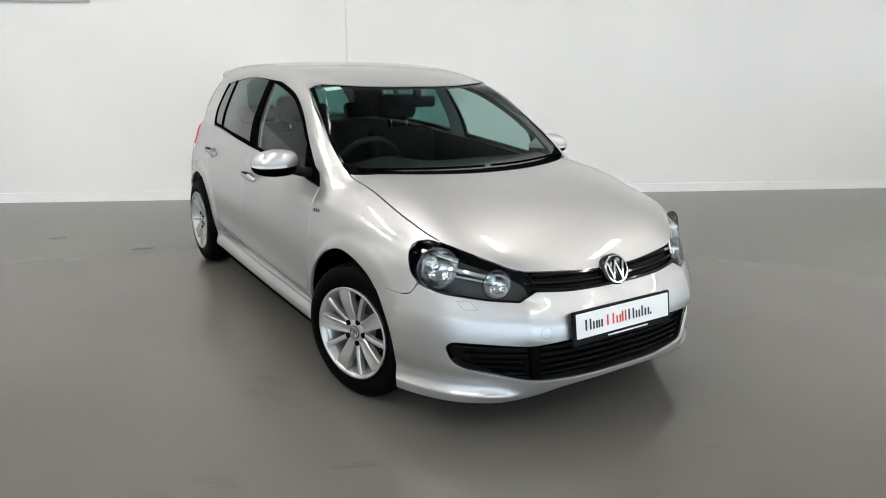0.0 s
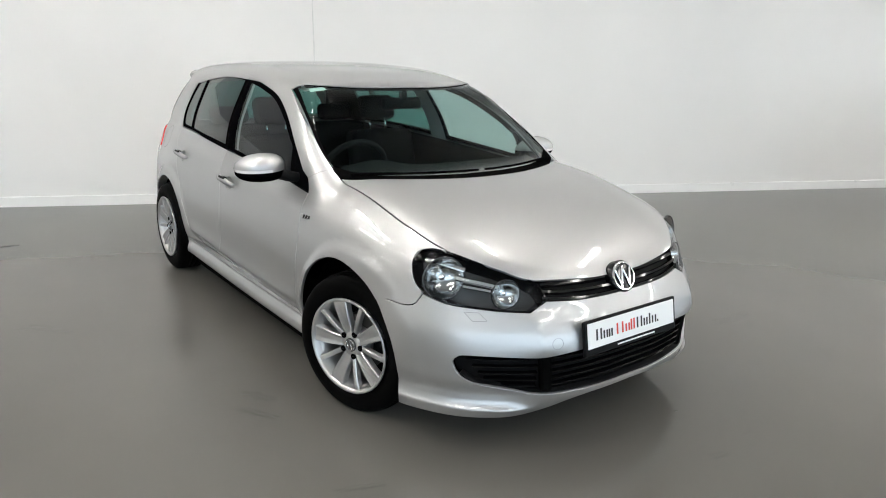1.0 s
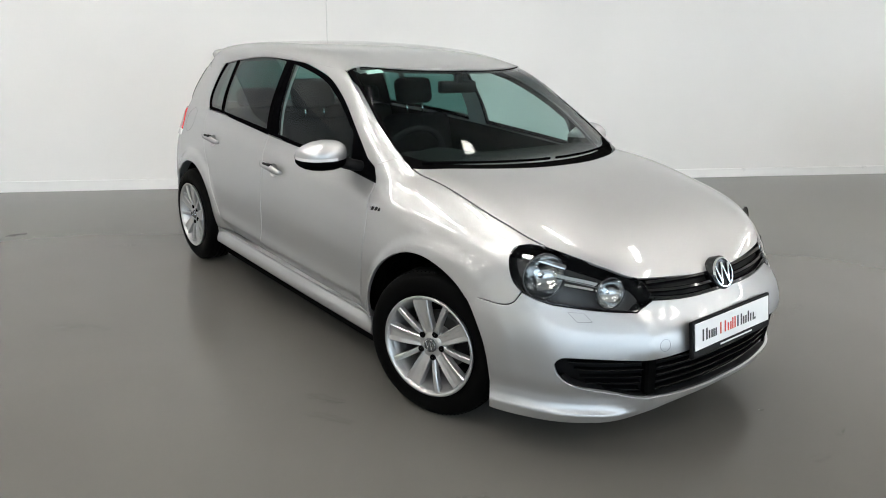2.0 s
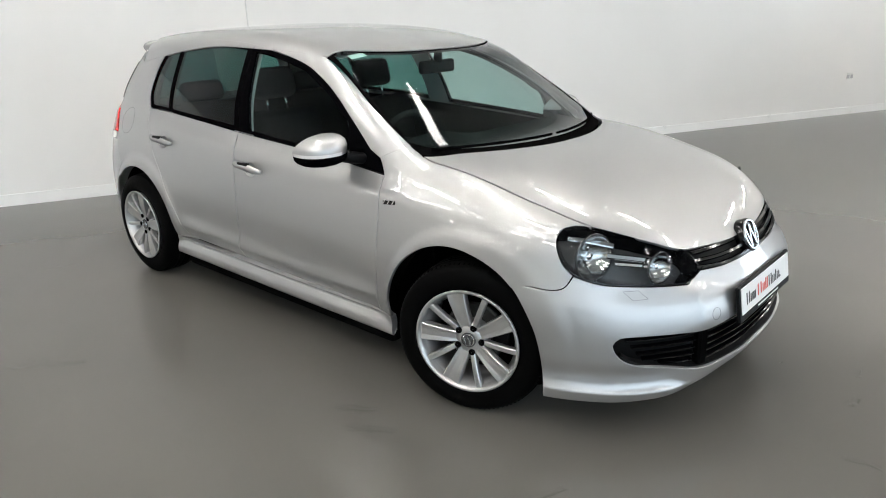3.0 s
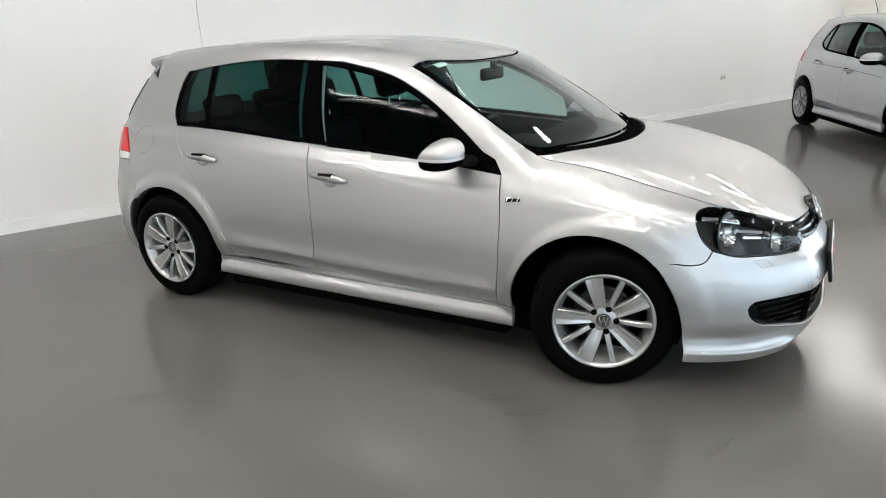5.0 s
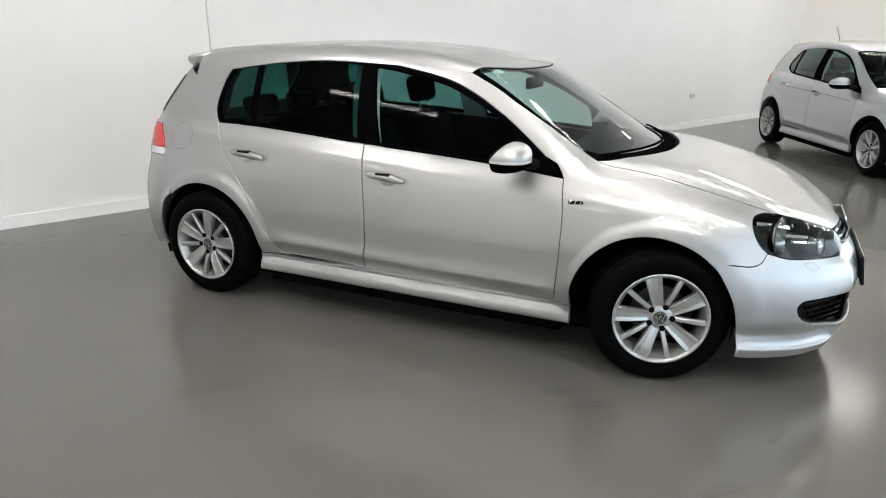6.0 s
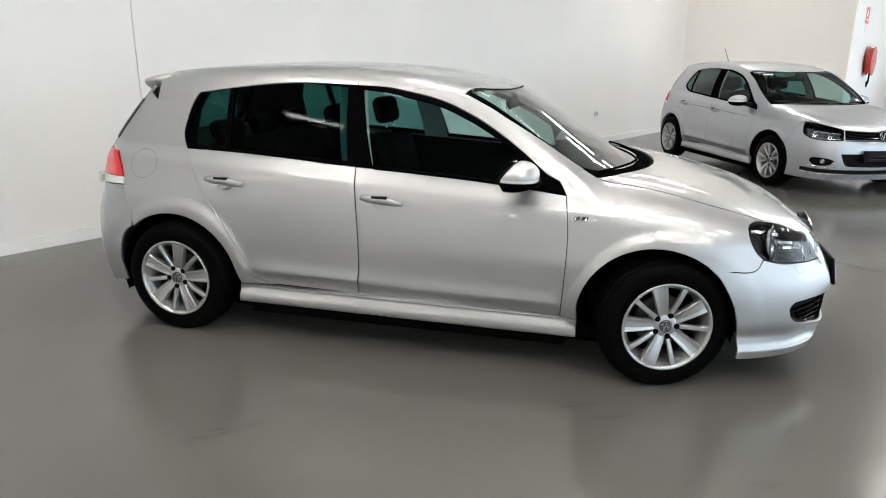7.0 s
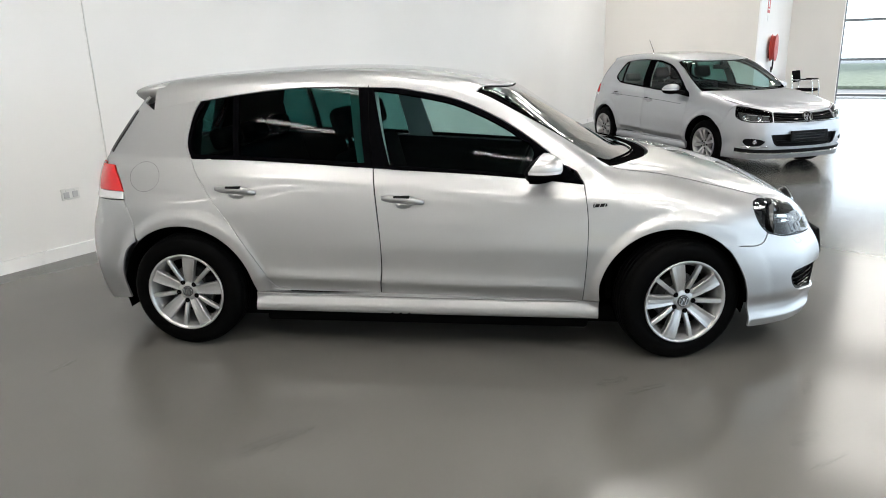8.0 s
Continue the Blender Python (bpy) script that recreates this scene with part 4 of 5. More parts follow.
    def strip(name, line, width, material, parent, off, proj="front", thick=.008, lbl="", n=3):
        """A thin raised bar that follows the body along a plan line."""
        pts = spline(line, .8 if proj in ("front", "rear") else .02)
        p, nrm = lay(proj, pts[:, 0], pts[:, 1], body_f)
        t = np.gradient(p, axis=0)
        t /= np.linalg.norm(t, axis=1, keepdims=True)
        up = np.cross(nrm, t)
        verts, faces = [], []
        sect = [(-.5, -1), (-.5, -.25), (-.3, 0), (.3, 0), (.5, -.25), (.5, -1)]
        for i in range(len(p)):
            for a, b in sect:
                verts.append(fuller(p[i] + up[i] * a * width + nrm[i] * (off + b * thick)) * s)
            if i:
                k0, k1 = (i - 1) * 6, i * 6
                for j in range(6):
                    faces.append((k0 + j, k0 + (j + 1) % 6, k1 + (j + 1) % 6, k1 + j))
        faces += [tuple(range(6)), tuple(range(len(verts) - 6, len(verts)))[::-1]]
        bm = bmesh.new()
        me = mesh_from(name, verts, faces, material)
        bm.from_mesh(me)
        bmesh.ops.recalc_face_normals(bm, faces=list(bm.faces))
        bm.to_mesh(me)
        bm.free()
        return part(name, me, parent, lbl)

    def loop_strip(name, segs, width, material, parent, off, proj, thick=.006, lbl=""):
        pts = outline(segs, .8 if proj in ("front", "rear") else .015)
        return strip(name, [tuple(q) for q in pts] + [tuple(pts[0])], width, material, parent, off, proj, thick, lbl)

    if main_car:
        for k in range(5):
            z = .412 - .029 * k
            strip("grille_slat", [(37.5 - k * 1.2 - (1.2 if k > 3 else 0), z - .002), (24.5, z), (23.6, z)], .007, BLACK_GLOSS, back, -.022, thick=.02)
            strip("grille_slat", [(-(37.5 - k * 1.2 - (1.2 if k > 3 else 0)), z - .002), (-24.5, z), (-23.6, z)], .007, BLACK_GLOSS, back, -.022, thick=.02)
            strip("grille_slat", [(20.5, z), (10, z + .004), (0, z + .006), (-10, z + .004), (-20.5, z)], .007, BLACK_GLOSS, back, -.022, thick=.02)
        for u in (22.0, -22.0):
            strip("grille_post", [(u, .428), (u * .96, .275)], .045, BLACK_MATT, back, -.016, thick=.03)
        low = [(38.6, .352), (36.5, .322), (33.0, .298), (28.0, .281), (22.0, .262), (10, .256), (0, .255)]
        strip("grille_lip", low + mirror_plan(low)[1:], .022, BLACK, back, -.006, thick=.03)
    else:
        for k in range(3):
            z = .412 - .028 * k
            strip("grille_slat", [(21 - k, z), (10, z + .002), (0, z + .003), (-10, z + .002), (-21 + k, z)], .007, BLACK_GLOSS, back, -.022, thick=.02)
        low = [(45.0, .272), (36, .262), (24, .258), (12, .258), (0, .258)]
        strip("air_intake_slot", [(u, v + .026) for u, v in low] + [(u, v + .026) for u, v in mirror_plan(low)[1:]], .042, BLACK, bumper, .003)
        strip("chrome_lip", low + mirror_plan(low)[1:], .014, CHROME, bumper, .012, thick=.02, lbl="thin chrome strip along the lower bumper")
        for sgn in (1, -1):
            f2 = fog if sgn > 0 else [mirror_plan(g) for g in fog][::-1]
            fb = sheet("fog_lamp", f2, "front", BLACK, parent=bumper, off=-.03, gap=-.006, lip=0)
            p, nn = lay("front", np.array([33.0 * sgn]), np.array([.395]), body_f)
            bowl("fog_reflector", fb, p[0] - nn[0] * .012, nn[0], .028, .02, CHROME, s)
            strip("chrome_trim", [(41.0 * sgn, .338), (33 * sgn, .330), (26.0 * sgn, .338)], .012, CHROME, fb, .006)

    # --- upper grille with the badge ---
    top_full = grille_top + mirror_plan(grille_top)[1:]
    g_loop = [top_full, [(-u, v) for u, v in (grille_top[0], grille_foot[0])], [(-u, v) for u, v in grille_foot] + grille_foot[::-1][1:], [grille_foot[0], grille_top[0]]]
    grille = sheet("radiator_grille", g_loop, "front", BLACK, off=-.022, gap=-.004, lip=0)
    for k, (dz, w) in enumerate(((.012, .016), (.040, .016), (.066, .016)) if main_car else ((.008, .008), (.036, .014), (.064, .014))):
        line = [(u - .4, v - dz * (1 - .18 * (u > 20))) for u, v in grille_top]
        strip("grille_bar", line + mirror_plan(line)[1:], w, BLACK_GLOSS, grille, .002, thick=.022)
    if main_car:
        line = [(u - .5, v + .006) for u, v in grille_foot]
        strip("grille_frame", line + mirror_plan(line)[1:], .010, BLACK_GLOSS, grille, .004, thick=.02)
    else:
        line = [(u + (.8 if u > 15 else 0), v + .008) for u, v in grille_foot]
        strip("chrome_bar", line + mirror_plan(line)[1:], .008, CHROME, grille, .006, thick=.012)
    p, nn = lay("front", np.array([0.0]), np.array([.657 if main_car else .676]), body_f)
    face = Vector(nn[0])
    face.z *= .55
    face.normalize()
    at = Vector(p[0]) + Vector(nn[0]) * .012
    badge_m = look(at * s, (at - face) * s)
    v, f = lathe([(q * s, h * s) for q, h in [(.066, -.03), (.066, .0), (.063, .004), (.055, .003), (.001, .004)]], 48, "z")
    badge = part("badge", mesh_from("badge", v, f, BLACK_GLOSS, True), car, "round chrome badge on the grille", badge_m)
    emblem_shape("badge_ring", badge, .060 * s, Matrix.Translation((0, 0, .004 * s)), .006 * s)

    # --- headlamps ---
    for sgn in (1, -1):
        segs = lamp_segs if sgn > 0 else [mirror_plan(g) for g in lamp_segs][::-1]
        lamp = sheet("headlamp", segs, "front", LAMP_DARK, off=-.088, gap=-.003, lip=0, label="clear headlamp with twin chrome reflectors")
        loop_strip("lamp_seal", segs, .007, BLACK_GLOSS, lamp, -.001, "front", .09)
        spots = ((42.2, .708, .078, .055), (29.0, .658, .054, .040)) if main_car else ((39.5, .692, .046, .035), (31.0, .684, .038, .030))
        for u, z, r, dep in spots:
            p, nn = lay("front", np.array([u * sgn]), np.array([z]), body_f)
            way = Vector((1.0, -.30 * sgn, .10)).normalized()
            bowl("reflector", lamp, Vector(p[0]) - Vector(nn[0]) * .030, way, r, dep, REFLECTOR, s)
        if main_car:
            strip("chrome_bridge", [(40.0 * sgn, .712), (35.0 * sgn, .698), (31.0 * sgn, .684)], .020, CHROME, lamp, -.026, thick=.02)
            strip("chrome_bridge", [(38.5 * sgn, .682), (35.0 * sgn, .674), (32.0 * sgn, .665)], .014, CHROME, lamp, -.028, thick=.02)
            strip("indicator_reflector", [(47.5 * sgn, .772), (43.0 * sgn, .766), (38.0 * sgn, .748)], .020, REFLECTOR, lamp, -.032, thick=.01)
        else:
            strip("light_strip", [(41.0 * sgn, .664), (36.0 * sgn, .648), (25.5 * sgn, .648)], .009, CHROME, lamp, -.02, thick=.01)
            strip("light_strip", [(40.0 * sgn, .728), (34.0 * sgn, .722), (25.5 * sgn, .712)], .009, CHROME, lamp, -.02, thick=.01)
        sheet("lens", segs, "front", GLASS_CLEAR, parent=lamp, off=.001, gap=.001, lip=0)

    # --- front plate ---
    if main_car:
        plate_at = Vector((2.108, -.024, .483))
        plate_m = pose(*(plate_at * s), 0, -9, 0)
        board = part("number_plate", mesh_of("number_plate", box_bm(.016 * s, .535 * s, .140 * s, (0, 0, 0), .006 * s), BLACK), bumper, "white dealer plate in a black frame", plate_m)
        part("plate_face", mesh_of("plate_face", box_bm(.004 * s, .505 * s, .100 * s, (.009 * s, 0, .010 * s), .001 * s), PLATE_WHITE), board)
        pen = -.215
        for mat, widths in ((INK, (.042, .030, .026)), (RED_INK, (.056, .032, .012, .020)), (INK, (.044, .030, .020, .034, .010))):
            for k, w in enumerate(widths):
                tall = .044 if k == 0 or w < .021 else .031
                if w == .010:
                    tall = .009
                stroke = .0085 if w > .011 else .008
                for dy in ((-w * .27, w * .27) if w > .021 else (0,)):
                    part("print_bar", mesh_of("print_bar", box_bm(.001 * s, stroke * s, tall * s, (.0118 * s, (pen + w / 2 + dy) * s, (.010 - .022 + tall / 2) * s)), mat), board)
                pen += w
            pen += .012 if mat is INK else .0
        part("print_line", mesh_of("print_line", box_bm(.001 * s, .22 * s, .006 * s, (.0087 * s, .02 * s, -.054 * s)), PLATE_WHITE), board)
        for sgn in (1, -1):
            flap = [(37.9, .590), (35.0, .590), (33.4, .562), (36.2, .560)]
            loop_strip("washer_cover", [[(u * sgn, v), (u2 * sgn, v2)] for (u, v), (u2, v2) in zip(flap, flap[1:] + flap[:1])], .0012, SEAM, bumper, .0006, "front", .0018)
        ring = [(20.0 + 1.15 * math.cos(a * .3142), .478 + .021 * math.sin(a * .3142)) for a in range(21)]
        strip("tow_cover", ring, .0010, SEAM, bumper, .0006, thick=.002)
    else:
        board = part("number_plate", mesh_of("number_plate", box_bm(.016 * s, .53 * s, .125 * s, (0, 0, 0), .006 * s), BLACK), bumper, "empty black plate holder", pose(2.136 * s, 0, .465 * s, 0, -3, 0))
        for z in (-.03, 0, .03):
            part("holder_rib", mesh_of("holder_rib", box_bm(.006 * s, .44 * s, .012 * s, (.009 * s, 0, z * s), .002 * s), BLACK_GLOSS), board)

    # --- side glass in its black frame ---
    dlo = [DLO_REAR, DLO_TOP, DLO_FRONT, BELT_FRONT[::-1], BELT_REAR[::-1]]
    if main_car:
        quarter = [[(-1.238, 1.040), (-1.256, 1.075), (-1.256, 1.130), (-1.232, 1.240), (-1.186, 1.325)], [(-1.186, 1.325), (-1.13, 1.350), (-1.045, 1.361)], [(-1.045, 1.361), (-1.018, 1.036)], [(-1.018, 1.036), (-1.238, 1.040)]]
        rear_g = [[(-1.005, 1.364), (-.74, 1.374), (-.55, 1.369), (-.355, 1.358)], [(-.355, 1.358), (-.305, .998)], [(-.305, .998), (-.6, 1.017), (-.978, 1.034)], [(-.978, 1.034), (-1.005, 1.364)]]
    else:
        quarter = [[(-1.168, 1.092), (-1.192, 1.120), (-1.160, 1.190), (-1.085, 1.288)], [(-1.085, 1.288), (-1.03, 1.322)], [(-1.03, 1.322), (-1.000, 1.040)], [(-1.000, 1.040), (-1.10, 1.058), (-1.168, 1.092)]]
        rear_g = [[(-.985, 1.338), (-.83, 1.364), (-.6, 1.368), (-.42, 1.360)], [(-.42, 1.360), (-.355, 1.000)], [(-.355, 1.000), (-.6, 1.014), (-.960, 1.034)], [(-.960, 1.034), (-.985, 1.338)]]
    front_g = [[(-.268, 1.346), (-.10, 1.323), (.13, 1.276), (.29, 1.214), (.42, 1.148), (.50, 1.094)], [(.50, 1.094), (.545, 1.062), (.575, .934)], [(.575, .934), (.247, .958), (-.172, .986)], [(-.172, .986), (-.268, 1.346)]]
    frames = sheet("window_frame", dlo, "side", FRAME_BLACK, holes=[quarter, rear_g, front_g], both=True, off=-.003, gap=.003, lip=.02)
    sheet("quarter_window", quarter, "side", GLASS_REAR, parent=frames, both=True, off=-.008, gap=-.004, lip=0)
    sheet("rear_window", rear_g, "side", GLASS_REAR, parent=frames, both=True, off=-.008, gap=-.004, lip=0)
    sheet("front_window", front_g, "side", GLASS_FRONT, parent=frames, both=True, off=-.008, gap=-.004, lip=0)
    for mir in (1, -1):
        fr = frames[0 if mir > 0 else 1]
        for x0, x1 in (((-.30, 1.372), (-.258, .972)),):
            st = strip("door_gap", [x0, ((x0[0] + x1[0]) / 2 - .004, 1.17), x1], .005, BLACK_MATT, fr, .0005, "side", .004)
            if mir < 0:
                st.matrix_basis = Matrix.Diagonal((1, -1, 1, 1))

    # --- black strips behind the shut lines, in place of the gaps' shade ---
    for k, door, line in ((0, doors_r, GAP_LINE), (1, doors_f, FRONT_EDGE), (2, doors_r, REAR_EDGE), (3, doors_r, DOOR_FOOT), (4, doors_f, DOOR_FOOT_F)):
        for mir in (0, 1):
            st = strip("gap_backing", line, .016, BLACK_MATT, door[mir], -.0075, "side", .004)
            if mir:
                st.matrix_basis = Matrix.Diagonal((1, -1, 1, 1))

    # --- windscreen, rear screen ---
    top = [(.262, -.555), (.36, -.40), (.42, -.22), (.437, 0)]
    low = [(1.19 - .45 * y * y - .45 * y ** 4, y) for y in (0, -.2, -.4, -.55, -.645)]
    full_top = top + [(x, -y) for x, y in top[:-1][::-1]]
    side_r = [low[-1], (.868, -.668), (.671, -.627), (.45, -.592), top[0]]
    full_low = [(x, -y) for x, y in low[::-1][:-1]] + low
    side_l = [(x, -y) for x, y in side_r][::-1]
    opening = [[(.285, -.535), (.38, -.39), (.432, -.21), (.447, 0), (.432, .21), (.38, .39), (.285, .535)], [(.285, .535), (.45, .574), (.671, .608), (.85, .642)],
               [(.85, .642), (.962, .52), (1.058, .34), (1.108, .15), (1.118, 0), (1.108, -.15), (1.058, -.34), (.962, -.52), (.85, -.642)], [(.85, -.642), (.671, -.608), (.45, -.574), (.285, -.535)]]
    sheet("screen_surround", [full_top, side_l[::1], full_low, side_r], "top", BLACK_MATT, holes=[opening], off=-.004, gap=.002, lip=.015)
    wscreen = sheet("windscreen", opening, "top", GLASS_SCREEN, off=-.0065, gap=-.005, lip=0)
    sheet("sticker", [[(.345, -.505), (.352, -.425)], [(.352, -.425), (.390, -.425)], [(.390, -.425), (.383, -.51)], [(.383, -.51), (.345, -.505)]], "top", STICKER, parent=wscreen, off=-.010, gap=0, lip=0)
    for y0, y1 in ((-.60, -.02), (.02, .60)):
        line = [(1.115 - .50 * (y0 + (y1 - y0) * i / 8) ** 2, y0 + (y1 - y0) * i / 8) for i in range(9)]
        strip("wiper", line, .010, BLACK_MATT, car, .012, "top", .010)
    rear_glass = [[(32.0, 1.31), (0, 1.335), (-32.0, 1.31)], [(-32.0, 1.31), (-35.5, 1.15), (-37.5, 1.03)], [(-37.5, 1.03), (0, 1.0), (37.5, 1.03)], [(37.5, 1.03), (35.5, 1.15), (32.0, 1.31)]]
    gate = [[(43.0, 1.335), (0, 1.36), (-43.0, 1.335)], [(-43.0, 1.335), (-41.5, 1.20), (-38.5, 1.045), (-38.0, .995)], [(-38.0, .995), (-33.5, .990)], [(-33.5, .990), (-33, .802)], [(-33, .802), (-20, .615), (0, .605), (20, .615), (33, .802)], [(33, .802), (33.5, .990)], [(33.5, .990), (38.0, .995)], [(38.0, .995), (38.5, 1.045), (41.5, 1.20), (43.0, 1.335)]]
    gate_ob = sheet("tailgate", gate, "rear", paint, holes=[rear_glass], gap=.003)
    sheet("rear_screen", rear_glass, "rear", GLASS_REAR, parent=gate_ob, off=-.006, gap=-.006, lip=0)
    for sgn in (1, -1):
        strip("screen_trim", [(41.2 * sgn, 1.262), (40.5 * sgn, 1.16), (38.6 * sgn, 1.05)], .035, BLACK_GLOSS, gate_ob, .004, "rear", .01)
        red = [[(34.0 * sgn, .992), (43.0 * sgn, .981)], [(43.0 * sgn, .981), (46.1 * sgn, .914), (49.1 * sgn, .845)], [(49.1 * sgn, .845), (34.0 * sgn, .856)], [(34.0 * sgn, .856), (34.0 * sgn, .992)]]
        white = [[(34.0 * sgn, .855), (49.1 * sgn, .844)], [(49.1 * sgn, .844), (49.9 * sgn, .807)], [(49.9 * sgn, .807), (34.0 * sgn, .804)], [(34.0 * sgn, .804), (34.0 * sgn, .855)]]
        tl = sheet("tail_lamp", red, "rear", RED_LENS, off=.006, gap=.001, lip=.015, label="red tail lamp with a white lower band")
        sheet("reversing_lens", white, "rear", CLEAR_LENS, parent=tl, off=.006, gap=.0, lip=.015)
    r_edge = [(54.5, .585), (53.2, .66), (51.9, .737), (49.9, .803)]
    arch_r = [(48.6, .25), (48.9, .35), (49.3, .423), (50.6, .52), (52.5, .56), (54.5, .585)]
    sheet("rear_bumper", [r_edge, [(49.9, .803), (33, .800)], [(33, .800), (20, .61), (0, .60), (-20, .61), (-33, .800)], [(-33, .800), (-49.9, .803)], [(-u, v) for u, v in r_edge[::-1]],
                          [(-u, v) for u, v in arch_r[::-1]], [(-48.6, .25), (-30, .20), (0, .20), (30, .20), (48.6, .25)], arch_r], "rear", paint, gap=-.0005)
    # roof spoiler
    verts, faces = [], []
    nsp = 15
    reach = 1.0 if main_car else .35  # how far it stands out behind the roof
    for i in range(nsp):
        t = -1 + 2 * i / (nsp - 1)
        y = t * .510
        inn = .10 * abs(t) ** 3
        zt = 1.416 - .034 * t * t
        for x, z in ((-1.44, zt + .011), (-1.53, zt + .006), (-1.53 + (-.12 + inn * .4) * reach, zt - .008), (-1.53 + (-.16 + inn * .5) * reach, zt - .022), (-1.53 + (-.156 + inn * .5) * reach, zt - .042), (-1.53 + (-.07 + inn * .3) * reach, zt - .088), (-1.52, zt - .10)):
            verts.append((x * s, y * s, z * s))
    for i in range(nsp - 1):
        for j in range(7):
            faces.append((i * 7 + j, i * 7 + (j + 1) % 7, (i + 1) * 7 + (j + 1) % 7, (i + 1) * 7 + j))
    faces += [tuple(range(6, -1, -1)), tuple(range((nsp - 1) * 7, nsp * 7))]
    bm = bmesh.new()
    me = mesh_from("roof_spoiler", verts, faces, paint)
    bm.from_mesh(me)
    bmesh.ops.recalc_face_normals(bm, faces=list(bm.faces))
    bmesh.ops.bevel(bm, geom=[ed for ed in bm.edges if ed.calc_face_angle(0) > .5], offset=.007 * s, segments=3, affect="EDGES")
    bm.to_mesh(me)
    bm.free()
    me.shade_smooth()
    part("roof_spoiler", me, car)
    if not main_car:
        v, f = tube([Vector((-1.25, 0, 1.43)) * s, Vector((-1.30, 0, 1.50)) * s, Vector((-1.42, 0, 1.66)) * s], lambda t: (.006 - .003 * t) * s, 8)
        part("aerial", mesh_from("aerial", v, f, BLACK, True), car)

    # --- handles, mirrors, flap, badge ---
    for mir in (-1, 1):
        for door, x, z in ((doors_f, -.095, .818), (doors_r, -.985, .862)):
            d = door[0 if mir < 0 else 1]
            p, nn = lay("side", np.array([x]), np.array([z]), body_f)
            c = Vector(p[0])
            verts, faces = [], []
            for i in range(13):
                t = -1 + 2 * i / 12
                w = .021 * (1 - .5 * abs(t) ** 3)
                lift = .034 * (1 - abs(t) ** 6 * .5)
                for k in range(8):
                    a = 2 * math.pi * k / 8
                    q = c + Vector((t * .108, -lift + .011 * math.cos(a), w * math.sin(a) - .010 * t + .006 * (1 - t * t)))
                    verts.append((q.x * s, q.y * s * -mir, q.z * s))
            for i in range(12):
                for k in range(8):
                    faces.append((i * 8 + k, i * 8 + (k + 1) % 8, (i + 1) * 8 + (k + 1) % 8, (i + 1) * 8 + k))
            faces += [tuple(range(8)), tuple(range(96, 104))]
            bm = bmesh.new()
            me = mesh_from("door_handle", verts, faces, paint)
            bm.from_mesh(me)
            bmesh.ops.recalc_face_normals(bm, faces=list(bm.faces))
            bm.to_mesh(me)
            bm.free()
            me.shade_smooth()
            h = part("door_handle", me, d)
            ring = arc_line(x, z - .014, .050, .034, 0, 360, 28)
            cup = panel_mesh("handle_cup", np.array(ring[:-1]), "side", paint, off=-.0015, gap=0, lip=0, scale=s, mirrored=mir > 0, spacing=.008,
                             form=lambda xx, yy, zz, x=x, z=z: body_f(xx, yy, zz) + .030 * np.clip(1 - ((xx - x) / .047) ** 2 - ((zz - z + .014) / .031) ** 2, 0, 1) ** .6)
            part("grip_shadow", mesh_of("grip_shadow", box_bm(.082 * s, .020 * s, .014 * s, ((c.x - .002) * s, (c.y - .034) * s * -mir, (c.z + .019) * s), .004 * s), BLACK), h)
            part("handle_cup", cup, d)
    for mir in (-1, 1):
        # mirror housing: an egg cut flat at the back
        verts, faces = [], []
        n1, n2 = 18, 20
        for i in range(n1 + 1):
            t = i / n1
            x = .150 * t - .012  # forward bulge
            r = math.sqrt(max(0, 1 - t ** 2.2))
            for k in range(n2):
                a = 2 * math.pi * k / n2
                ca, sa = math.cos(a), math.sin(a)
                wide = (.112 if ca > 0 else .120) * np.sign(ca) * abs(ca) ** .75
                high = (.070 if sa > 0 else .074) * np.sign(sa) * abs(sa) ** (.85 if sa > 0 else .55)
                high *= 1 - (.30 * max(0, ca) if sa > 0 else .15 * max(0, ca))
                lean_x = .75 * max(0, high * r) * (1 - .75 * t)
                verts.append((float(x + .02 * ca * r + lean_x) * s, float(-wide * r) * s, float(high * r) * s))
        for i in range(n1):
            for k in range(n2):
                faces.append((i * n2 + k, i * n2 + (k + 1) % n2, (i + 1) * n2 + (k + 1) % n2, (i + 1) * n2 + k))
        base = Vector((.560, -.885, .988)) if mir < 0 else Vector((.575, .800, .982))
        mm = Matrix.Translation(base * s) @ Matrix.Rotation(radians(18 * mir), 4, "Z")
        if mir > 0:
            mm = mm @ Matrix.Diagonal((1, -1, 1, 1))
        up = [f2 for f2 in faces]
        cover_v = verts
        bm = bmesh.new()
        me = mesh_from("door_mirror", cover_v, up, paint)
        bm.from_mesh(me)
        bmesh.ops.remove_doubles(bm, verts=list(bm.verts), dist=.0005)
        bmesh.ops.recalc_face_normals(bm, faces=list(bm.faces))
        low_bm, lens_bm = bm.copy(), bm.copy()
        cut = -.014 * s
        for piece, height, way in ((bm, cut, -1), (low_bm, cut, 1), (lens_bm, cut, -1), (lens_bm, cut + .013 * s, 1)):
            bmesh.ops.bisect_plane(piece, geom=[*piece.verts, *piece.edges, *piece.faces], plane_co=(0, 0, height), plane_no=(0, 0, way), clear_outer=True)
        bmesh.ops.bisect_plane(lens_bm, geom=[*lens_bm.verts, *lens_bm.edges, *lens_bm.faces], plane_co=(.02 * s, .055 * s, 0), plane_no=(0, 1, 0), clear_outer=True)
        bmesh.ops.scale(lens_bm, vec=(1.015, 1.015, 1.0), verts=list(lens_bm.verts))
        bm.to_mesh(me)
        bm.free()
        me.shade_smooth()
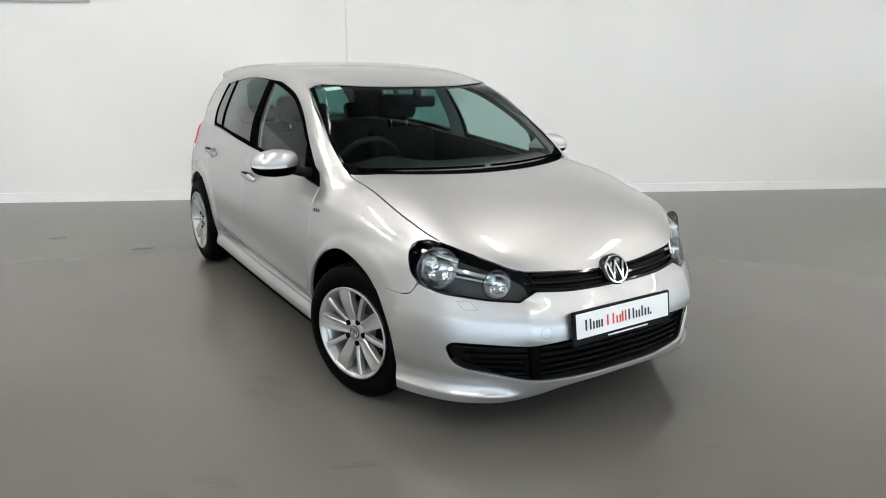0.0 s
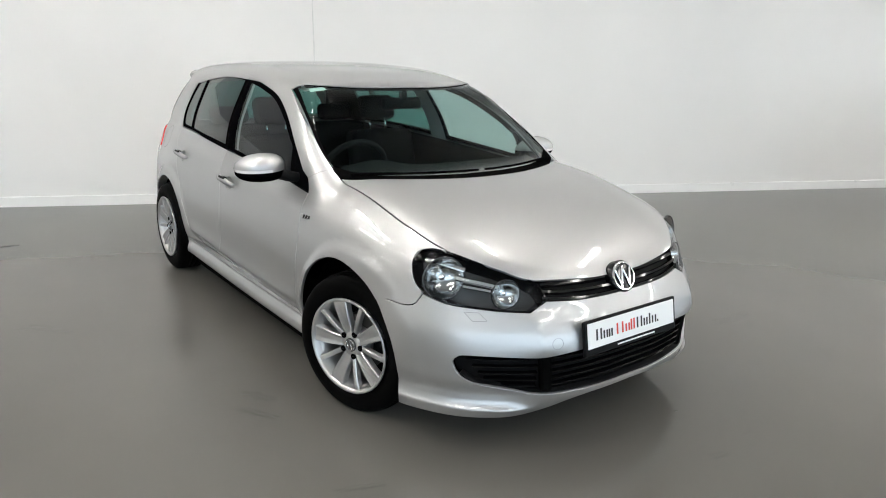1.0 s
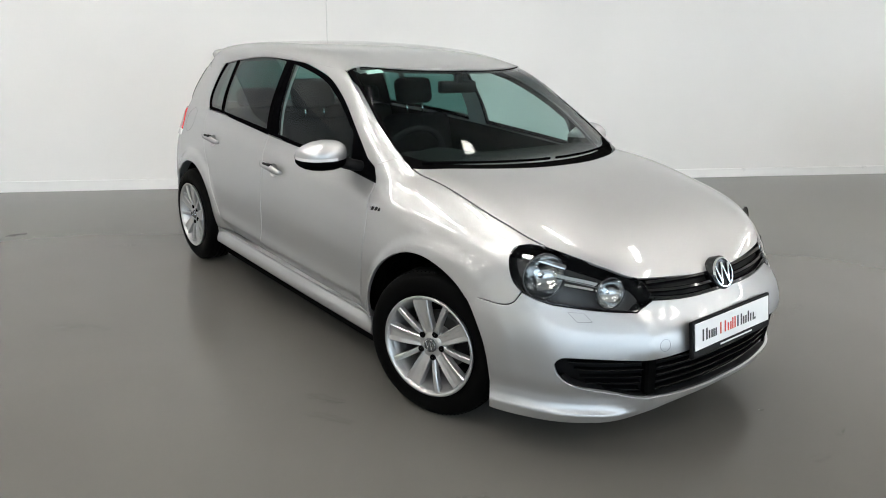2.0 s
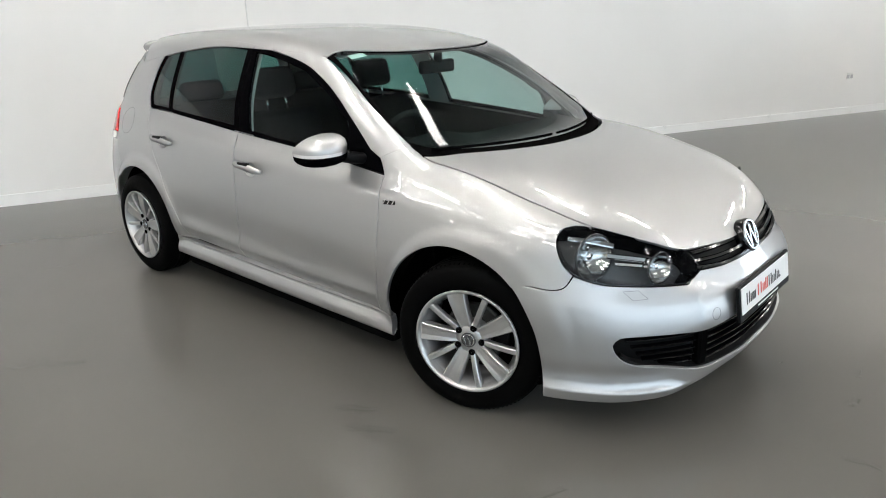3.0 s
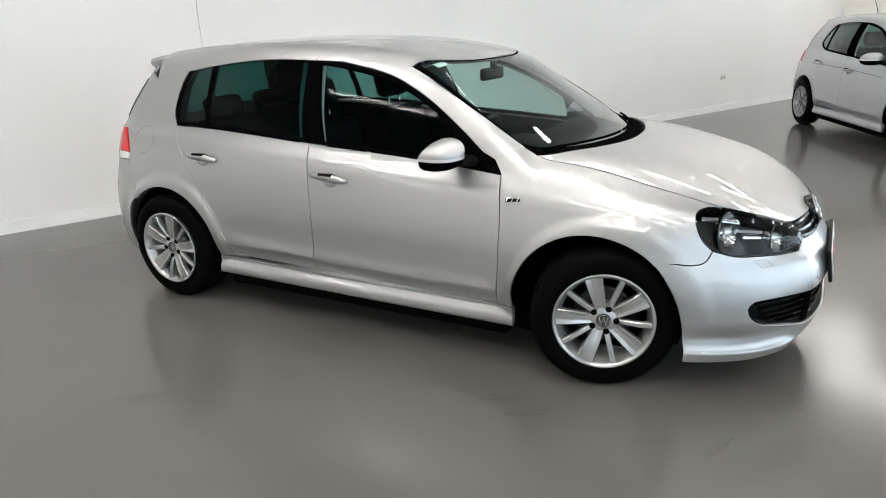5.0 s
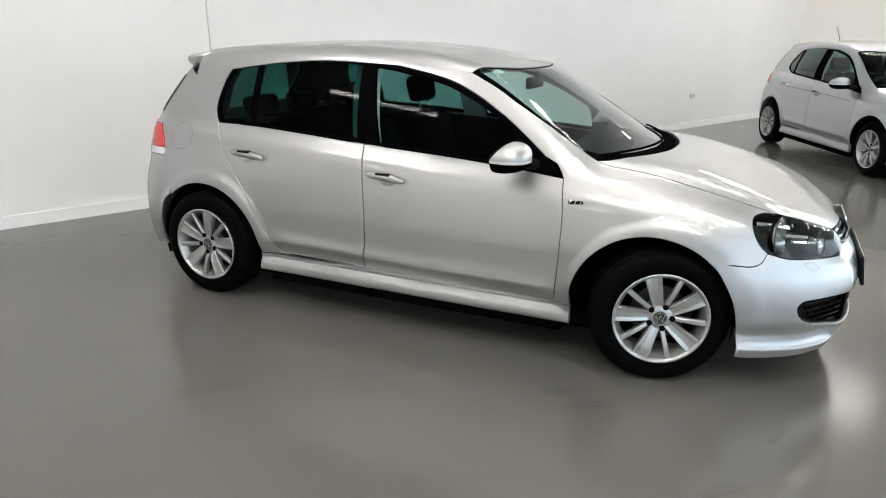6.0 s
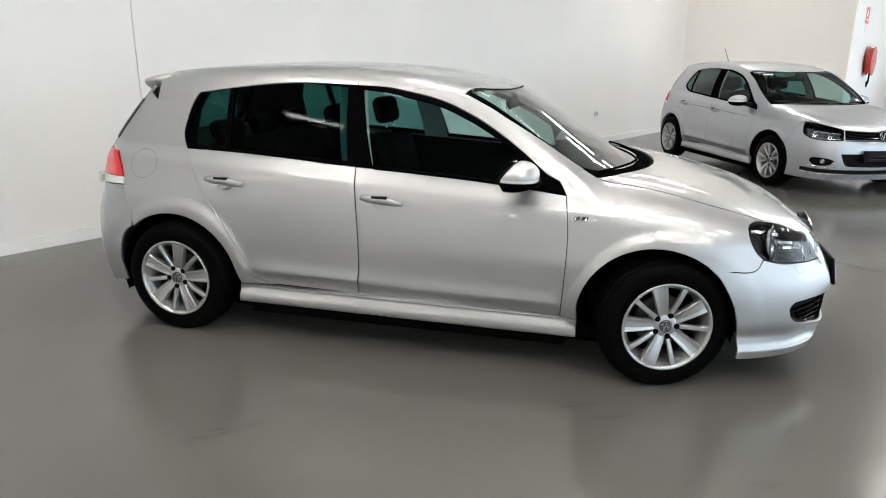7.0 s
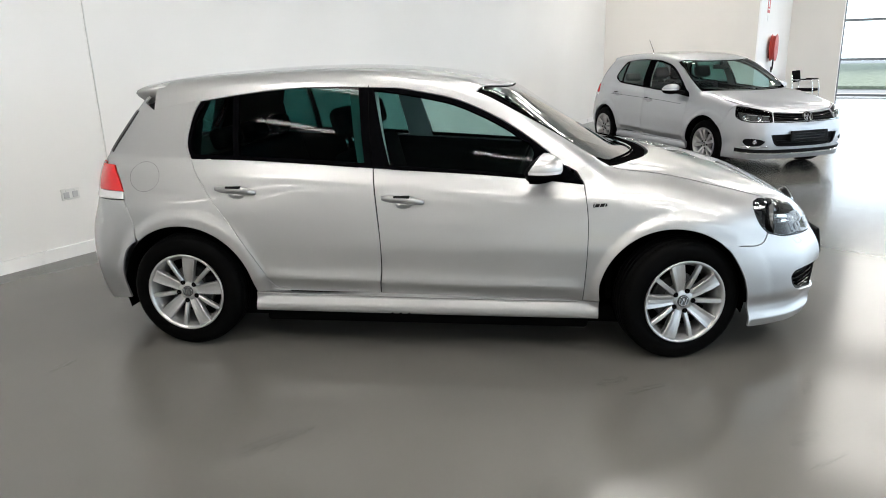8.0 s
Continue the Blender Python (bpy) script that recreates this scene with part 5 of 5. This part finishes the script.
        mirror = part("door_mirror", me, car, "silver door mirror with a black base", mm)
        part("mirror_base", mesh_of("mirror_base", low_bm, FRAME_BLACK, True), mirror)
        part("side_indicator", mesh_of("side_indicator", lens_bm, CLEAR_LENS, True), mirror)
        v, f = lathe([(.001, -.006), (.1, -.006), (.104, -.012), (.1, -.018), (.001, -.018)], 32, "x")
        part("mirror_rim", mesh_from("mirror_rim", [((q[0] + .48 * max(0, q[2])) * s, q[1] * .94 * s, q[2] * .64 * s) for q in v], f, BLACK, True), mirror)
        v, f = lathe([(.001, -.0185), (.09, -.0185)], 32, "x")
        part("mirror_glass", mesh_from("mirror_glass", [((q[0] + .48 * max(0, q[2])) * s, q[1] * .94 * s, q[2] * .64 * s) for q in v], f, CHROME), mirror)
        v, f = tube([Vector((.01, .075, -.030)) * s, Vector((.035, .125, -.045)) * s, Vector((.055, .19, -.055)) * s], lambda t: (.030 - .006 * t) * s, 12)
        part("mirror_arm", mesh_from("mirror_arm", v, f, BLACK, True), mirror)
    ring = arc_line(-1.523, .923, .088, .075, 0, 360, 40)
    strip("fuel_flap_gap", [tuple(q) for q in ring], .0020, SEAM, car, .0004, "side", .002)
    if main_car:
        badge_ob = strip("wing_badge", [(.846, .787), (.878, .790), (.912, .793)], .015, BLACK_GLOSS, fenders[0], .003, "side", .004, "small dark badge with chrome strokes")
        strip("badge_stroke", [(.842, .799), (.866, .801)], .004, CHROME, badge_ob, .0055, "side", .005)
        for x0 in (.850, .874, .898):
            strip("badge_stroke", [(x0, .783), (x0 + .009, .801)], .005, CHROME, badge_ob, .0055, "side", .005)
    else:
        # a thin black strip drawn for the shade along the door crease
        strip("crease_shade", [(-1.2, .845), (-.5, .835), (.2, .815), (.7, .79)], .004, BLACK_MATT, doors_f[0], .0006, "side", .002)

    # --- wheels, arches, floor pan ---
    for x, steer in ((1.273, 17 if main_car else 0), (-1.305, 0)):
        for mir in (-1, 1):
            wm = Matrix.Translation(Vector((x, mir * .735, .311)) * s) @ Matrix.Rotation(radians(steer), 4, "Z")
            if mir > 0:
                wm = wm @ Matrix.Rotation(math.pi, 4, "Z")
            wheel = part("wheel", None, car, m=wm)
            wheel_parts(wheel, s * .984, style, 32 if x > 0 else 8)
        cx, cz, rx, rz = ARCH_F if x > 0 else ARCH_R
        for mir in (-1, 1):
            verts, faces = [], []
            for i in range(25):
                a = radians(-16 + 212 * i / 24)
                for yy, k in ((.772 if x > 0 else .748, 1.012), (.755 if x > 0 else .735, 1.03), (.48, 1.03), (.48, .3)):
                    verts.append(((cx + rx * k * math.cos(a)) * s, mir * yy * s, (cz + rz * k * math.sin(a)) * s))
                if i:
                    for j in range(3):
                        faces.append(((i - 1) * 4 + j, (i - 1) * 4 + j + 1, i * 4 + j + 1, i * 4 + j))
            part("arch_liner", mesh_from("arch_liner", verts, faces, BLACK_MATT, True), car)
    part("floor_pan", mesh_of("floor_pan", box_bm(2.9 * s, 1.40 * s, .09 * s, (.1 * s, 0, .182 * s), .02 * s), BLACK_MATT), car)
    part("floor_pan", mesh_of("floor_pan", box_bm(1.72 * s, 1.57 * s, .09 * s, (-.02 * s, 0, .184 * s), .02 * s), BLACK_MATT), car)
    part("floor_pan", mesh_of("floor_pan", box_bm(.55 * s, 1.0 * s, .06 * s, (1.66 * s, 0, .215 * s), .02 * s), BLACK_MATT), car)
    part("bulkhead", mesh_of("bulkhead", box_bm(.04 * s, 1.30 * s, .62 * s, (.95 * s, 0, .56 * s), .01 * s), BLACK_MATT), car)
    part("boot_floor", mesh_of("boot_floor", box_bm(.85 * s, 1.0 * s, .05 * s, (-1.42 * s, 0, .60 * s), .01 * s), FABRIC), car)

    # --- cabin ---
    def inner(x, y, z):
        return body_f(x, y, z) + .035
    for name, segs in (("door_card", [[(-.25, .955), (.78, .89)], [(.78, .89), (.78, .33)], [(.78, .33), (-.25, .33)], [(-.25, .33), (-.25, .955)]]),
                       ("door_card", [[(-1.30, 1.0), (-.25, .955)], [(-.25, .955), (-.25, .33)], [(-.25, .33), (-.75, .33)], [(-.75, .33), (-1.30, .9)], [(-1.30, .9), (-1.30, 1.0)]])):
        sheet(name, segs, "side", DASH, both=True, form=inner, gap=0, lip=.0, spacing=.05)
    sheet("pillar_trim", [[(-.41, 1.37), (-.26, 1.36)], [(-.26, 1.36), (-.17, .95)], [(-.17, .95), (-.34, .96)], [(-.34, .96), (-.41, 1.37)]], "side", LINING, both=True, form=inner, gap=0, lip=0, spacing=.05)
    sheet("pillar_trim", [[(-1.72, 1.02), (-1.56, 1.31)], [(-1.56, 1.31), (-1.16, 1.36)], [(-1.16, 1.36), (-1.225, 1.2)], [(-1.215, 1.2), (-1.22, 1.0)], [(-1.22, 1.0), (-1.72, 1.02)]], "side", BLACK, both=True, form=inner, gap=0, lip=0, spacing=.05)
    sheet("pillar_trim", [[(.30, 1.29), (.45, 1.225), (.83, .99)], [(.83, .99), (.78, .94)], [(.78, .94), (.58, 1.13), (.40, 1.235), (.28, 1.275)], [(.28, 1.275), (.30, 1.29)]], "side", LINING, both=True, form=inner, gap=0, lip=0, spacing=.04)
    sheet("headlining", [[(-1.45, -.52), (.30, -.50)], [(.30, -.50), (.40, 0), (.30, .50)], [(.30, .50), (-1.45, .52)], [(-1.45, .52), (-1.45, -.52)]], "top", LINING, form=inner, gap=0, lip=0, spacing=.06)
    verts, faces = [], []
    prof = [(1.14, .895), (.95, .958), (.72, .955), (.62, .925), (.575, .86), (.60, .74), (.72, .66), (.95, .64)]
    for i in range(21):
        y = -.66 + 1.32 * i / 20
        hump = .045 * math.exp(-((y + .36) / .17) ** 2)
        for j, (x, z) in enumerate(prof):
            fwd = .55 * y * y if j < 2 else .12 * y * y
            verts.append(((x - fwd * .5) * s, y * s, (z + (hump if 1 < j < 5 else 0) - (.02 if j < 2 else 0)) * s))
        if i:
            for j in range(7):
                faces.append(((i - 1) * 8 + j, (i - 1) * 8 + j + 1, i * 8 + j + 1, i * 8 + j))
    part("dashboard", mesh_from("dashboard", verts, faces, DASH, True), car)
    sw = [Vector((.50 + .07 * math.sin(a), -.36 + .185 * math.cos(a), .905 + .17 * math.sin(a))) * s for a in (2 * math.pi * i / 32 for i in range(32))]
    v, f = tube(sw, .016 * s, 10, True)
    steer_ob = part("steering_wheel", mesh_from("steering_wheel", v, f, BLACK, True), car)
    part("steering_hub", mesh_of("steering_hub", box_bm(.05 * s, .14 * s, .10 * s, (.51 * s, -.36 * s, .90 * s), .02 * s), BLACK, True), steer_ob)
    for dy in (-.11, .11):
        part("steering_spoke", mesh_of("steering_spoke", box_bm(.02 * s, .14 * s, .035 * s, (.508 * s, (-.36 + dy) * s, .905 * s), .008 * s), BLACK), steer_ob)
    seat(car, -.08, -.36, s)
    seat(car, -.08, .36, s)
    bench = part("rear_bench", mesh_of("rear_bench", box_bm(.48 * s, 1.22 * s, .16 * s, (-.78 * s, 0, .45 * s), .05 * s, segments=3), FABRIC, True), car)
    lean = Matrix.Rotation(radians(-16), 4, "Y")
    part("backrest", mesh_of("backrest", box_bm(.13 * s, 1.22 * s, .58 * s, (-1.09 * s, 0, .74 * s), .05 * s, lean, segments=3), FABRIC, True), bench)
    for y in (-.40, 0, .40):
        part("headrest", mesh_of("headrest", box_bm(.09 * s, .26 * s, .12 * s, (-1.19 * s, y * s, 1.09 * s), .035 * s, lean, segments=3), FABRIC, True), bench)
    part("parcel_shelf", mesh_of("parcel_shelf", box_bm(.45 * s, 1.12 * s, .03 * s, (-1.48 * s, 0, 1.0 * s), .01 * s), BLACK), car)
    part("inside_mirror", mesh_of("inside_mirror", box_bm(.035 * s, .24 * s, .065 * s, (.40 * s, 0, 1.255 * s), .014 * s), BLACK, True), car)
    part("mirror_stalk", mesh_of("mirror_stalk", box_bm(.03 * s, .04 * s, .05 * s, (.41 * s, 0, 1.30 * s), .008 * s), BLACK), car)
    return car


WIDEN = Matrix.Diagonal((1, 1.045, 1, 1))
build_car("main_car", "silver metallic five-door hatchback on ten-spoke alloy wheels", WIDEN, PAINT, 1.0)

# the compact car: a flatter, more upright nose, a smooth bumper and a rear window line that kicks up
NOSE = curve((0.1, 2.060), (0.2, 2.095), (0.3, 2.115), (0.42, 2.125), (0.52, 2.120), (0.6, 2.108), (0.66, 2.095), (0.72, 2.070), (0.78, 2.032), (0.85, 1.960), (0.92, 1.800))
NOSE_PLAN = curve((0, 0), (.15, -.004), (.3, -.022), (.43, -.052), (.6, -.130), (.7, -.222), (.765, -.330), (.8, -.425), (.83, -.550), (.86, -.735), (.9, -1.03))
BONNET = curve((.5, 1.019), (.9, .990), (1.2, .966), (1.5, .913), (1.75, .850), (1.9, .800), (2.0, .750), (2.06, .705), (2.1, .65))
BUMPER_LIP = 0.0
BELT_REAR = [(-1.20, 1.075), (-1.09, 1.030), (-.93, 1.010), (-.6, .993), (-.256, .968)]
REAR_EDGE = [*REAR_EDGE[:7], (-1.19, .960), (-1.20, 1.075)]
DLO_REAR = [(-1.20, 1.075), (-1.222, 1.115), (-1.185, 1.200), (-1.105, 1.300)]
DLO_TOP = [(-1.105, 1.300), (-1.03, 1.352), (-.88, 1.388), *DLO_TOP[3:]]
SECOND_YAW = -65.5
second = Matrix.Translation((2.701, 5.168, 0)) @ Matrix.Rotation(radians(SECOND_YAW), 4, "Z") @ Matrix.Translation((-1.273 * .99, .81 * 1.03, 0))
build_car("compact", "light silver five-door hatchback parked by the far wall", second @ Matrix.Diagonal((1, 1.03, 1, 1)), PAINT_COOL, .99)
